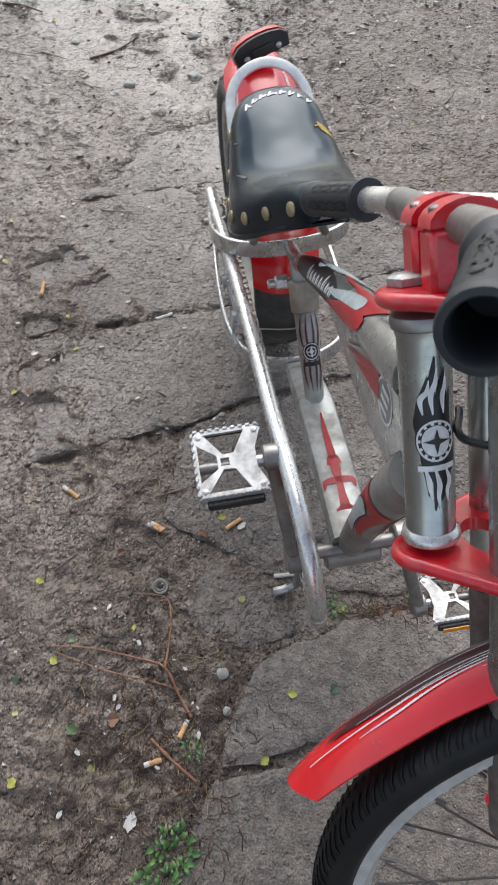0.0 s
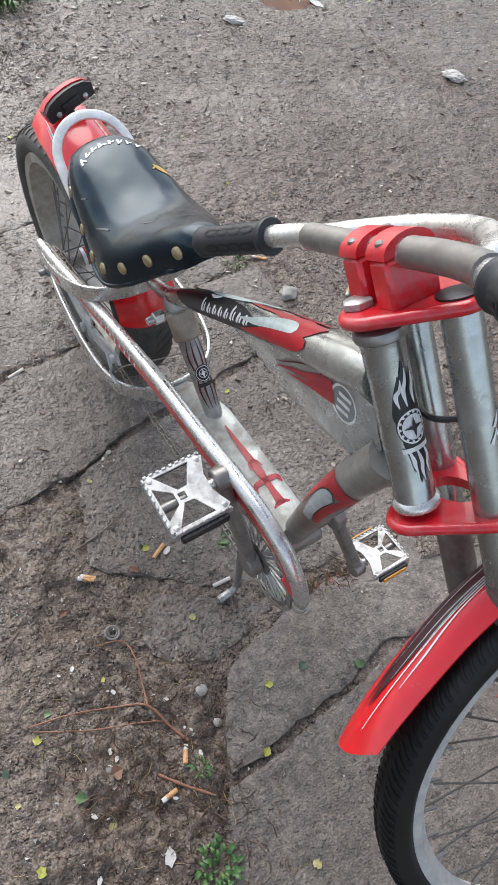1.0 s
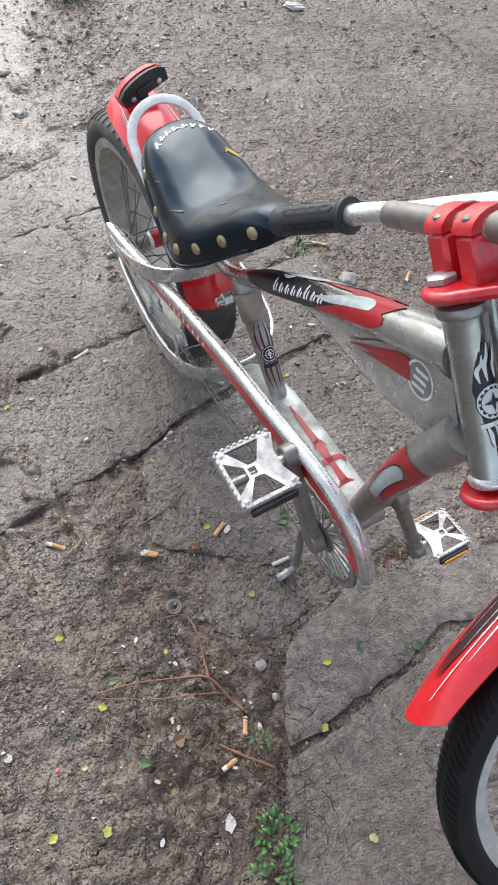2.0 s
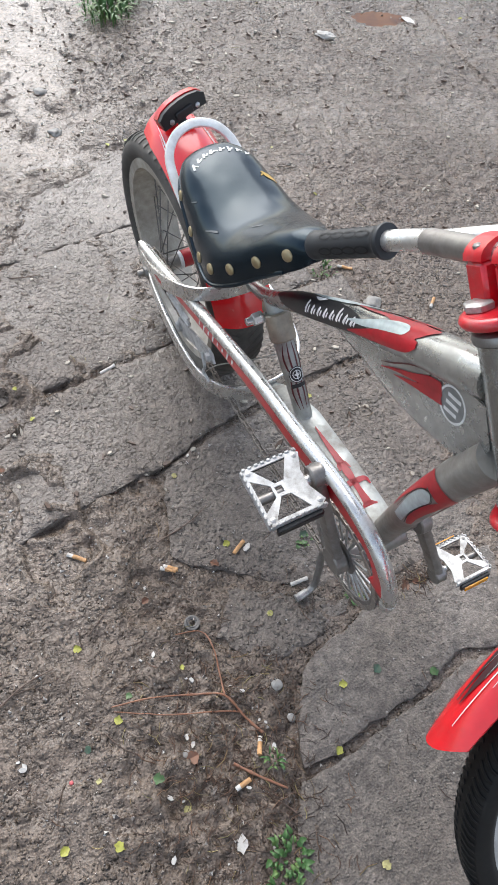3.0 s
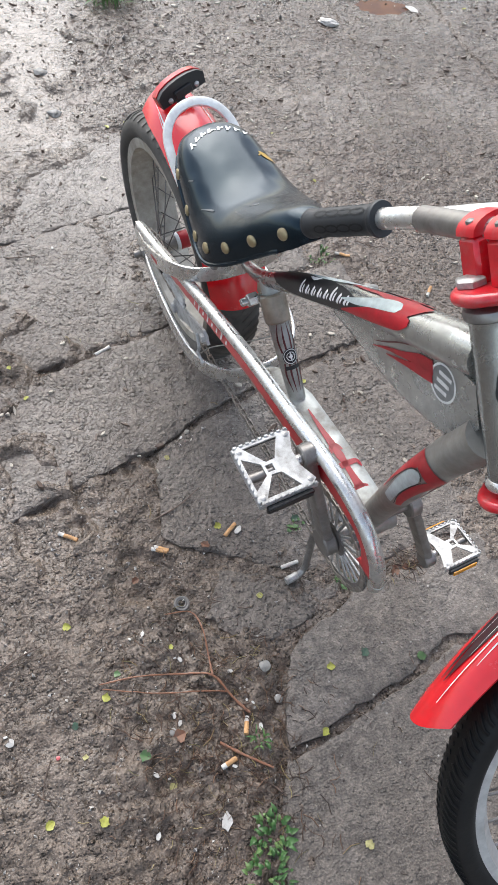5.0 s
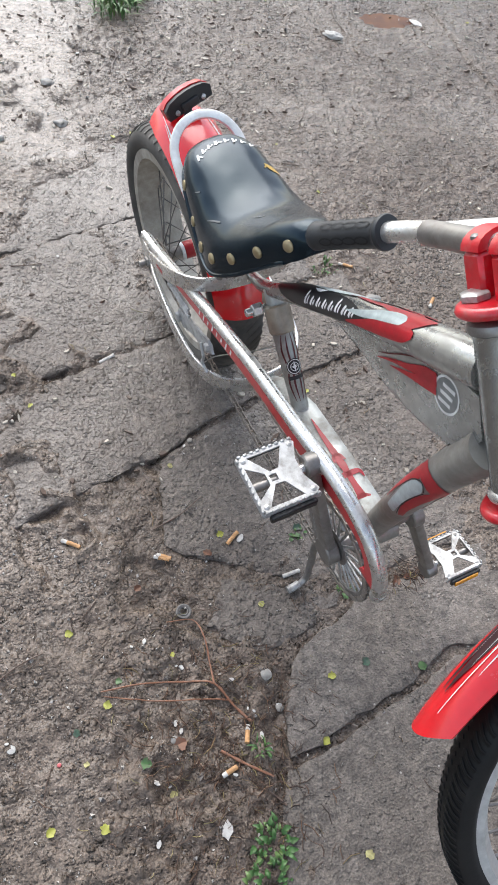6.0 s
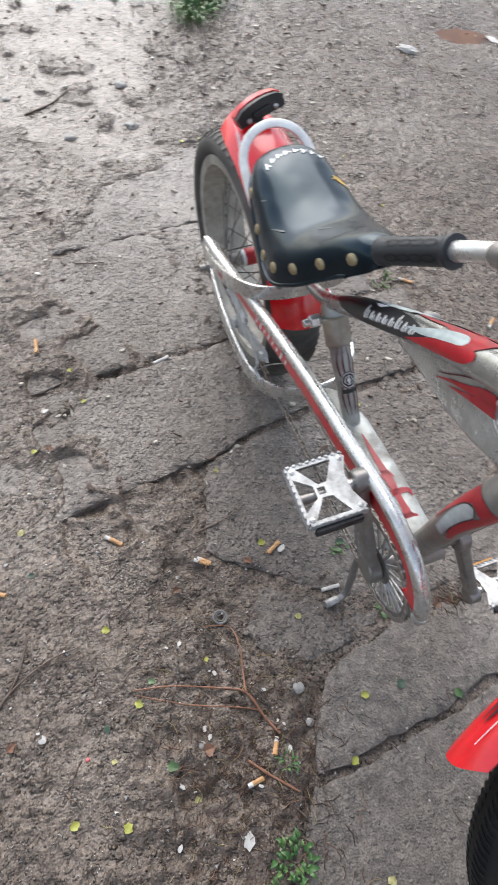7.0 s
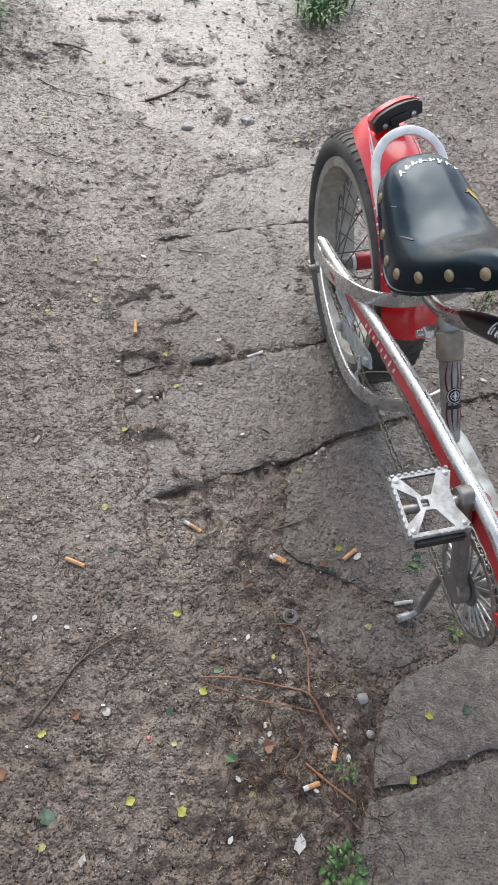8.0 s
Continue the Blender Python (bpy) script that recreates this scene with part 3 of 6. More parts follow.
def wheel(name, m, r_tyre, r_rim, half, bead, spokes, hub_half, rim_mat, tread, parent, rubber):
    """A wheel about z of m: tyre, rim, hub and spokes."""
    w = new(name)
    w.parent = parent
    mid = (r_tyre + r_rim) / 2
    hgt = (r_tyre - r_rim) / 2 + 0.004
    prof = []
    for q in range(22):
        a = radians(-128 + 256 * q / 21)
        c, s = math.cos(a), math.sin(a)
        prof.append((mid + hgt * (abs(c) ** 0.8) * (1 if c > 0 else -1), half * (abs(s) ** 0.85) * (1 if s > 0 else -1)))
    prof += [(r_rim - 0.004, half * 0.55), (r_rim - 0.004, -half * 0.55), prof[0]]
    tyre = part("tyre", lathe(prof, 96, m), rubber, w, "worn black rubber tyre with dried mud")
    ribs = []
    lift = lambda e, a: m @ Vector(((mid + (hgt + 0.0006) * abs(math.cos(e)) ** 0.8) * math.cos(a), (mid + (hgt + 0.0006) * abs(math.cos(e)) ** 0.8) * math.sin(a), (half + 0.0006) * math.copysign(abs(math.sin(e)) ** 0.85, e)))
    gap = 2 * math.pi / tread
    for k in range(tread):
        for s in (-1, 1):
            a = gap * (k + 0.25 * s)
            line = [lift(s * radians(e), a + gap * 0.9 * f) for e, f in ((8, 0.0), (24, 0.5), (42, 0.9), (62, 1.1))]
            ribs.append(sweep(line, box_section(gap * r_tyre * 0.42, 0.0009, 0.0003), up=(line[1] - m.translation).normalized()))
    part("tread", joined(*ribs), rubber, tyre)
    rim = part("rim", lathe([(r_rim - 0.013, -bead + 0.006), (r_rim - 0.012, -bead), (r_rim + 0.004, -bead - 0.001), (r_rim + 0.006, -bead + 0.004), (r_rim - 0.009, -bead + 0.009),
                             (r_rim - 0.02, 0), (r_rim - 0.009, bead - 0.009), (r_rim + 0.006, bead - 0.004), (r_rim + 0.004, bead + 0.001), (r_rim - 0.012, bead), (r_rim - 0.013, bead - 0.006),
                             (r_rim - 0.022, 0), (r_rim - 0.013, -bead + 0.006)], 96, m), rim_mat, w, "metal rim, dirty")
    hub = part("hub", joined(lathe([(0.006, -hub_half - 0.022), (0.006, -hub_half), (0.014, -hub_half), (0.022, -hub_half + 0.004), (0.022, -hub_half + 0.008), (0.013, -hub_half + 0.014), (0.012, 0),
                                    (0.013, hub_half - 0.014), (0.022, hub_half - 0.008), (0.022, hub_half - 0.004), (0.014, hub_half), (0.006, hub_half), (0.006, hub_half + 0.022)], 20, m)), STEEL, w)
    rods = []
    for k in range(spokes):
        s = 1 if k % 2 else -1
        a = 2 * math.pi * k / spokes
        b = a + (1 if k % 4 < 2 else -1) * 1.15
        rods.append(rod(m @ Vector((0.02 * math.cos(b), 0.02 * math.sin(b), s * (hub_half - 0.006))), m @ Vector(((r_rim - 0.026) * math.cos(a), (r_rim - 0.026) * math.sin(a), s * 0.004)), 0.0011, 6))
    for geo in rods:
        part("spoke", geo, SPOKEMAT, w)
    nip = [rod(m @ Vector(((r_rim - 0.022) * math.cos(2 * math.pi * k / spokes), (r_rim - 0.022) * math.sin(2 * math.pi * k / spokes), 0)), m @ Vector(((r_rim - 0.036) * math.cos(2 * math.pi * k / spokes), (r_rim - 0.036) * math.sin(2 * math.pi * k / spokes), 0)), 0.002, 6) for k in range(spokes)]
    for geo in nip:
        part("spoke_nipple", geo, STEEL, w)
    return w


rear_m = Matrix.Translation(HUB) @ Matrix.Rotation(radians(90), 4, "X")
wheel("rear_wheel", rear_m, 0.2225, 0.181, 0.047, 0.040, 36, 0.055, RIM_MUD, 60, bike, DUSTY_RUBBER)
part("hub_band", joined(lathe([(0.012, -0.016), (0.0160, -0.015), (0.0160, 0.015), (0.012, 0.016)], 28, rear_m)), REDINK, bike, "red printed hub sleeve")
for c in (-0.019, 0.019):
    part("hub_ring", lathe([(0.012, c - 0.003), (0.0165, c - 0.003), (0.0165, c + 0.003), (0.012, c + 0.003)], 28, rear_m), WHITEINK, bike)
guard_m = Matrix.Translation((-0.005, 0, 0.236)) @ Matrix.Rotation(radians(90), 4, "X")

# rear mudguard
def guard_shell(m, r, half, a0, a1, drop, n, flare=None, skew=0.0):
    """A mudguard shell: an arched section carried round z of m from a0 to a1 degrees."""
    v, f, k = [], [], 13
    for i in range(n + 1):
        t = i / n
        a = radians(a0 + (a1 - a0) * t)
        grow = flare(t) if flare else (0.0, 1.0)
        for layer in (0, 1):
            for q in range(k):
                e = -1 + 2 * q / (k - 1)
                b = a + radians(skew) * max(0, 1 - t / 0.12) * (0.75 - e - 0.75 * e * e)
                rr = r + grow[0] - drop * abs(e) ** 2.4 - layer * 0.0022
                v.append(m @ Vector((rr * math.cos(b), rr * math.sin(b), half * grow[1] * e * (1 - 0.02 * layer))))
    w = 2 * k
    for i in range(n):
        for q in range(k - 1):
            f.append((i * w + q, i * w + q + 1, i * w + w + q + 1, i * w + w + q))
            f.append((i * w + k + q, i * w + w + k + q, i * w + w + k + q + 1, i * w + k + q + 1))
        for q in (0, k - 1):
            f.append((i * w + q, i * w + k + q, i * w + w + k + q, i * w + w + q))
    for i in (0, n):
        f += [(i * w + q, i * w + q + 1, i * w + k + q + 1, i * w + k + q) for q in range(k - 1)]
    return v, f


rear_guard = part("rear_mudguard", guard_shell(guard_m, 0.264, 0.050, 97, 12, 0.030, 40, lambda t: (0.008 * max(0, (t - 0.8) / 0.2), 1 - 0.12 * max(0, 0.12 - t) / 0.12)), RED, bike, "glossy red mudguard with pinstripes")


def on_guard(m, r, half, drop, lift=0.0009, grow=None):
    """Mapping onto a mudguard: across from the crown, along as the angle in degrees."""
    def place(x, y):
        e, a = x / half, radians(y)
        rr = r - drop * min(1.0, abs(e)) ** 2.4 + lift + (grow(y) if grow else 0.0)
        return m @ Vector((rr * math.cos(a), rr * math.sin(a), x))
    return place


gm = on_guard(guard_m, 0.264, 0.050, 0.030)
D2 = lambda y: radians(y) * 0.25
gm2 = lambda x, y: gm(x, math.degrees(y / 0.25))
stripes = [strip([(s * 0.030, D2(90)), (s * 0.036, D2(78)), (s * 0.043, D2(66))], [0.0004, 0.0022, 0.0006], gm2) for s in (-1, 1)]
stripes += [strip([(s * 0.034, D2(86)), (s * 0.041, D2(74)), (s * 0.046, D2(62))], [0.0004, 0.0016, 0.0005], gm2) for s in (-1, 1)]
for geo in stripes:
    part("pinstripe", geo, WHITEINK, rear_guard)
for s in (-1, 1):
    part("side_print", bars(s * 0.0465, 0.205, 9, 0.013, 0.004, 0.006, lambda x, y: gm(x, math.degrees(y / 0.25)), 0.2, 0.3), WHITEINK, rear_guard, "worn white print, unreadable")

# seat
STATIONS = [(0.112, 0.030, 0.520, 0.500), (0.125, 0.048, 0.527, 0.490), (0.155, 0.061, 0.531, 0.480), (0.20, 0.070, 0.527, 0.462), (0.25, 0.079, 0.522, 0.444), (0.295, 0.083, 0.530, 0.448),
            (0.335, 0.070, 0.552, 0.474), (0.37, 0.050, 0.577, 0.508), (0.398, 0.036, 0.592, 0.536), (0.416, 0.026, 0.594, 0.552), (0.427, 0.016, 0.588, 0.563), (0.432, 0.006, 0.580, 0.572)]


def seat_shape(x, y_frac, lift=0.0):
    """A point of the seat's cover: x along it, y_frac from -1 to 1 across."""
    xs = [s[0] for s in STATIONS]
    w, zt, zb = (float(np.interp(x, xs, [s[k] for s in STATIONS])) for k in (1, 2, 3))
    a = y_frac * math.pi / 2
    y = (w + lift) * math.copysign(abs(math.sin(a)) ** 0.86, a)
    z = zb + (zt - zb + lift) * abs(math.cos(a)) ** 0.62
    return Vector((x, y, z))


dents = lambda p: 0.0014 * noise.noise(p * 26) + 0.0009 * noise.noise(p * 60) + 0.0006 * noise.noise(p * 150)
dense = spline([s for s in STATIONS], 5)
STATIONS = [tuple(float(v) for v in s) for s in dense]
sv, sf, sk = [], [], 33
for x, w, zt, zb in STATIONS:
    ring = [seat_shape(x, -1 + 2 * q / (sk - 1)) for q in range(sk)]
    for p in ring:
        p.z += dents(p)
    sv += ring + [Vector((x, 0, zb + 0.012))]
for i in range(len(STATIONS) - 1):
    k = sk + 1
    sf += [(i * k + q, i * k + q + 1, i * k + k + q + 1, i * k + k + q) for q in range(sk - 1)]
    sf += [(i * k + sk - 1, i * k + sk, i * k + k + sk, i * k + k + sk - 1), (i * k + sk, i * k, i * k + k, i * k + k + sk)]
sf += [tuple(range(sk + 1)), tuple((len(STATIONS) - 1) * (sk + 1) + q for q in range(sk + 1))[::-1]]
seat = part("seat", (sv, sf), VINYL, bike, "black vinyl seat, wet, scuffed and torn, with brass studs", 60)
hem = [s for s in STATIONS if s[0] < 0.405]
lower = [seat_shape(s[0], -0.995) + Vector((0, 0, -0.001)) for s in hem] + [seat_shape(s[0], 0.995) + Vector((0, 0, -0.001)) for s in hem[::-1]]
part("piping", sweep(lower, round_section(0.003, n=8), closed=True), VINYL, seat)
for s in (-1, 1):
    for x, e in ((0.158, 0.95), (0.212, 0.95), (0.256, 0.93), (0.297, 0.88), (0.333, 0.86), (0.368, 0.84), (0.407, 0.78)):
        p, q, r = seat_shape(x, s * e), seat_shape(x + 0.004, s * e), seat_shape(x, s * (e - 0.05))
        nrm = (q - p).cross(r - p).normalized()
        nrm = nrm if nrm.y * s > 0 else -nrm
        m = Matrix.Translation(p) @ nrm.to_track_quat("Z", "Y").to_matrix().to_4x4()
        part("stud", lathe([(0.0076, -0.001), (0.0076, 0.001), (0.006, 0.0022), (0.003, 0.003), (0.0001, 0.0032)], 16, m), BRASS, seat, "brass stud")


def on_seat(x, y):
    """Mapping onto the seat's cover: across in metres from the ridge, along x."""
    w = float(np.interp(y, [s[0] for s in STATIONS], [s[1] for s in STATIONS]))
    f = max(-1, min(1, math.asin(max(-1, min(1, x / w))) / (math.pi / 2)))
    return seat_shape(y, f, 0.0008) + Vector((0, 0, dents(seat_shape(y, f))))


bow = lambda x: 0.141 + 12 * x * x
arc = []
for k, x in enumerate(np.linspace(-0.035, 0.037, 8)):
    y, tall = bow(x), 0.0062 if k in (0, 5) else 0.0046
    arc.append(strip([(x - 0.0012, y + tall), (x + 0.0012, y - tall)], [0.0030, 0.0030], on_seat, 3))
    arc.append(strip([(x, y + tall * (0.6 if k % 2 else -0.4)), (x + 0.0036, y + 0.001), (x + 0.0062, y + tall * (-0.5 if k % 3 else 0.6))], [0.0024, 0.0024, 0.0020], on_seat, 3))
part("seat_print", joined(*arc), WHITEINK, seat, "white maker's print")
part("tear", joined(strip([(0.040, 0.196), (0.048, 0.204), (0.058, 0.214)], [0.002, 0.010, 0.002], on_seat), strip([(0.036, 0.205), (0.043, 0.199)], [0.0016, 0.003], on_seat)), plain("exposed_foam", (0.5, 0.33, 0.09), 0.9), seat, "torn patch of yellow foam")
scuffs = [strip([(-0.064, 0.25), (-0.056, 0.268), (-0.054, 0.274)], [0.0006, 0.003, 0.0012], on_seat), strip([(-0.06, 0.197), (-0.055, 0.205)], [0.0008, 0.002], on_seat), strip([(-0.02, 0.306), (-0.012, 0.318)], [0.001, 0.003], on_seat)]
SCUFF = plain("scuffed_vinyl", (0.13, 0.135, 0.135), 0.6)
for geo in scuffs:
    part("scuff", geo, SCUFF, seat)
part("seat_base", plate([(0.15, -0.03), (0.2, -0.045), (0.27, -0.055), (0.30, -0.045), (0.30, 0.045), (0.27, 0.055), (0.2, 0.045), (0.15, 0.03)], 0.006, Matrix.Translation((0, 0, 0.474))), BLACKP, seat)
for s in (-1, 1):
    part("seat_strut", tube([(0.24, s * 0.03, 0.472), (0.25, s * 0.035, 0.43), (0.245, s * 0.05, 0.385)], 0.006, 10), STEEL, seat)

# hoop behind the seat
hoop_pts = [(0.155, -0.054, 0.458), (0.12, -0.054, 0.482), (0.09, -0.049, 0.504), (0.072, -0.030, 0.521), (0.066, 0, 0.528), (0.072, 0.030, 0.521), (0.09, 0.049, 0.504), (0.12, 0.054, 0.482), (0.155, 0.054, 0.458)]
part("seat_hoop", sweep(spline(hoop_pts, 7), box_section(0.0135, 0.008, 0.003), up=(0.6, 0, 0.8)), POLISHED, bike, "bright metal hoop")

# rear reflector on its bracket
rv = Matrix.Translation((0.016, 0.004, 0.521)) @ Matrix.Rotation(radians(12), 4, "Z") @ Matrix.Rotation(radians(12), 4, "X") @ Matrix.Rotation(radians(-14), 4, "Y")
refl_outline = [(x * 0.87, y) for x, y in ((-0.045, -0.012), (0.045, -0.012), (0.047, 0.004), (0.036, 0.011), (0.018, 0.0145), (0, 0.0155), (-0.018, 0.0145), (-0.036, 0.011), (-0.047, 0.004))]
up_plane = Matrix(((0, 0, 1, 0), (1, 0, 0, 0), (0, 1, 0, 0), (0, 0, 0, 1)))
reflector = part("reflector", plate(refl_outline, 0.008, rv @ up_plane), BLACKP, bike, "red reflector with a black plastic back")
part("lens", plate([(x * 1.0, y * 1.05 + 0.001) for x, y in refl_outline], 0.012, rv @ Matrix.Translation((-0.0105, 0, 0)) @ up_plane), REDLENS, reflector, "red lens")
part("reflector_post", joined(sweep([(0.006, 0.002, 0.516), (0.018, 0.002, 0.506), (0.026, 0.002, 0.496)], box_section(0.014, 0.006, 0.001)), block((0.006, 0.03, 0.012), rv @ Matrix.Translation((0.005, 0, -0.004)))), BLACKP, reflector)
for s in (-1, 1):
    part("screw", lathe([(0.004, 0), (0.004, 0.0015), (0.002, 0.0028), (0.0001, 0.003)], 10, rv @ Matrix.Translation((0.0045, s * 0.024, -0.006)) @ Matrix.Rotation(radians(90), 4, "Y")), ALLOY, reflector)

# frame
frame_ob = new("frame")
frame_ob.parent = bike
tt = spline([(0.255, 0, 0.378, 0.009, 0.008), (0.31, 0, 0.402, 0.0115, 0.0105), (0.40, 0, 0.472, 0.0150, 0.0145), (0.49, 0, 0.536, 0.0170, 0.0165), (0.59, 0, 0.602, 0.0190, 0.0185), (0.67, 0, 0.648, 0.0205, 0.0205), (0.712, 0, 0.671, 0.0188, 0.0195)], 8)
TTL = [Vector(p[:3]) for p in tt]
top_tube = part("top_tube", sweep(TTL, lambda t: round_section(*(float(np.interp(t, np.linspace(0, 1, len(tt)), [p[k] for p in tt])) for k in (3, 4)), n=44)), SILVER, frame_ob, "silver painted top tube with flame print")


TT_RUN = [0.0]
for a, b in zip(TTL, TTL[1:]):
    TT_RUN.append(TT_RUN[-1] + (b - a).length)
TT_LEN = TT_RUN[-1]


def on_top(x, y, rise=0.0):
    """Mapping onto the top tube: across is the arc from its top, along in metres from the seat's end."""
    y = max(0.0, min(0.999, y / TT_LEN))
    t = float(np.interp(y * TT_LEN, TT_RUN, range(len(TTL))))
    y = t / (len(TTL) - 1)
    t = min(t, len(TTL) - 1.001)
    i = int(t)
    p, d = TTL[i].lerp(TTL[i + 1], t - i), (TTL[i + 1] - TTL[i]).normalized()
    out = Vector((0, 0, 1)) - d * d.z
    out.normalize()
    side = Vector((0, 1, 0))
    rx, ry = (float(np.interp(y, np.linspace(0, 1, len(tt)), [q[k] for q in tt])) for k in (3, 4))
    a = x / rx
    return p + side * (rx + 0.0007 + rise) * math.sin(a) + out * (ry + 0.0007 + rise) * math.cos(a)


on_top2 = lambda x, y: on_top(x, y, 0.0004)
on_top3 = lambda x, y: on_top(x, y, 0.0008)
K = TT_LEN
part("black_print", joined(strip([(-0.006, 0.22 * K), (-0.012, 0.30 * K), (-0.015, 0.40 * K), (-0.018, 0.52 * K), (-0.021, 0.62 * K), (-0.024, 0.68 * K)], [0.004, 0.026, 0.036, 0.032, 0.022, 0.001], on_top, 12), strip([(0.010, 0.26 * K), (0.012, 0.38 * K), (0.010, 0.47 * K)], [0.004, 0.018, 0.001], on_top)), BLACKINK, top_tube)
for line, widths in (([(-0.030, 0.60 * K), (-0.028, 0.66 * K), (-0.0255, 0.72 * K), (-0.023, 0.78 * K), (-0.021, 0.815 * K), (-0.020, 0.84 * K)], [0.002, 0.009, 0.015, 0.018, 0.017, 0.006]), ([(0.006, 0.55 * K), (0.001, 0.64 * K), (0.0, 0.71 * K), (-0.003, 0.765 * K), (-0.006, 0.805 * K), (-0.004, 0.835 * K), (0.002, 0.865 * K)], [0.001, 0.004, 0.006, 0.013, 0.024, 0.016, 0.003]),
                     ([(0.022, 0.55 * K), (0.021, 0.66 * K), (0.016, 0.76 * K), (0.010, 0.85 * K)], [0.002, 0.010, 0.018, 0.006])):
    part("red_flame", strip(line, widths, on_top2, 14), REDINK, top_tube)
part("silver_flame", strip([(-0.018, 0.60 * K), (-0.017, 0.66 * K), (-0.013, 0.72 * K), (-0.0105, 0.765 * K), (-0.010, 0.792 * K), (-0.010, 0.803 * K)], [0.001, 0.007, 0.011, 0.013, 0.011, 0.002], on_top3, 12), TEALINK, top_tube)
part("silver_flame", strip([(0.002, 0.40 * K), (0.001, 0.47 * K), (0.004, 0.55 * K), (0.008, 0.62 * K), (0.010, 0.72 * K)], [0.001, 0.006, 0.010, 0.009, 0.001], on_top3, 10), TEALINK, top_tube)
part("silver_flame", strip([(-0.003, 0.425 * K), (-0.005, 0.455 * K), (-0.003, 0.48 * K)], [0.0006, 0.005, 0.0008], on_top3, 6), WHITEINK, top_tube)
# the maker's script as plain slanted strokes and loops
lettering = []
for k in range(8):
    y = 0.410 * K + k * 0.0164
    tall = 0.0155 if k in (0, 5) else 0.0100
    lettering.append(strip([(-0.0245, y - 0.003), (-0.0245 + tall, y + 0.004)], [0.0044, 0.0038], on_top3, 3))
    lettering.append(strip([(-0.0240, y + 0.004), (-0.0240 + tall * 0.6, y + 0.0085)], [0.0030, 0.0026], on_top3, 3))
part("tube_print", joined(*lettering), WHITEINK, top_tube, "white maker's print")

gus = [(0.500, 0.528), (0.545, 0.534), (0.605, 0.535), (0.655, 0.545), (0.712, 0.564), (0.737, 0.585), (0.745, 0.615), (0.722, 0.652), (0.66, 0.637), (0.60, 0.602), (0.54, 0.562)]
xz = Matrix(((1, 0, 0, 0), (0, 0, 1, 0), (0, 1, 0, 0), (0, 0, 0, 1)))
gusset = part("gusset_plate", joined(plate(gus, 0.022, xz), sweep([Vector((x, 0, z)) for x, z in gus[:5]], round_section(0.011, n=12))), SILVER, frame_ob, "grey gusset plate with a round badge", 50)
flat_r = lambda x, y: Vector((y, -0.0114, x))
flat_l = lambda x, y: Vector((y, 0.0114, x))
GREYINK, DARKRED = plain("grey_print", (0.24, 0.245, 0.24), 0.4, 0.3), plain("dark_red_print", (0.1, 0.015, 0.015), 0.4)
for place in (flat_r, flat_l):
    lift = lambda x, y, place=place: place(x, y) + Vector((0, 0.0005 if place(0, 0).y > 0 else -0.0005, 0))
    part("badge_ring", disc(0.614, 0.689, 0.0225, 0.0190, place, 0.88), WHITEINK, gusset)
    part("badge_field", disc(0.614, 0.689, 0.0195, 0.0165, place), GREYINK, gusset)
    part("badge_mark", joined(*(strip([(z, 0.6985), (z - 0.004, 0.6805)], [0.0046, 0.0046], lift, 3) for z in (0.6265, 0.6165, 0.6065))), WHITEINK, gusset)
    part("gusset_flame", joined(strip([(0.617, 0.672), (0.609, 0.655), (0.592, 0.632), (0.574, 0.606), (0.556, 0.584)], [0.016, 0.014, 0.008, 0.004, 0.0008], lift), strip([(0.607, 0.675), (0.597, 0.657), (0.583, 0.634), (0.566, 0.606)], [0.014, 0.012, 0.006, 0.001], lift)), REDINK, gusset)
    part("gusset_flame_edge", joined(strip([(0.563, 0.583), (0.578, 0.600), (0.600, 0.622), (0.622, 0.650)], [0.0006, 0.0016, 0.0016, 0.0006], lift), strip([(0.572, 0.602), (0.580, 0.613), (0.578, 0.622)], [0.0006, 0.0014, 0.0006], lift)), DARKRED, gusset)


dtl = spline([(0.640, 0, 0.226), (0.671, 0, 0.355), (0.711, 0, 0.492), (0.750, 0, 0.604)], 8)
dt_r = lambda t: 0.0165 + 0.0060 * min(1.0, t * 1.15)
down_tube = part("down_tube", sweep(dtl, lambda t: round_section(dt_r(t), n=44), up=(1, 0, 0)), MUDDY_GREY, frame_ob, "muddy grey down tube with red flames")


def on_line(line, r, lift):
    """Mapping onto a bent round tube: across is the arc from its front, along in metres."""
    line = [Vector(p) for p in line]
    run = [0.0]
    for a, b in zip(line, line[1:]):
        run.append(run[-1] + (b - a).length)

    def place(x, y):
        i = max(0, min(len(line) - 2, int(np.searchsorted(run, y)) - 1))
        d = (line[i + 1] - line[i]).normalized()
        p = line[i] + d * (y - run[i])
        out = (Vector((1, 0, 0)) - d * d.x).normalized()
        side = d.cross(out)
        q = r(y / run[-1])
        return p + (out * math.cos(x / q) + side * math.sin(x / q)) * (q + lift)
    return place


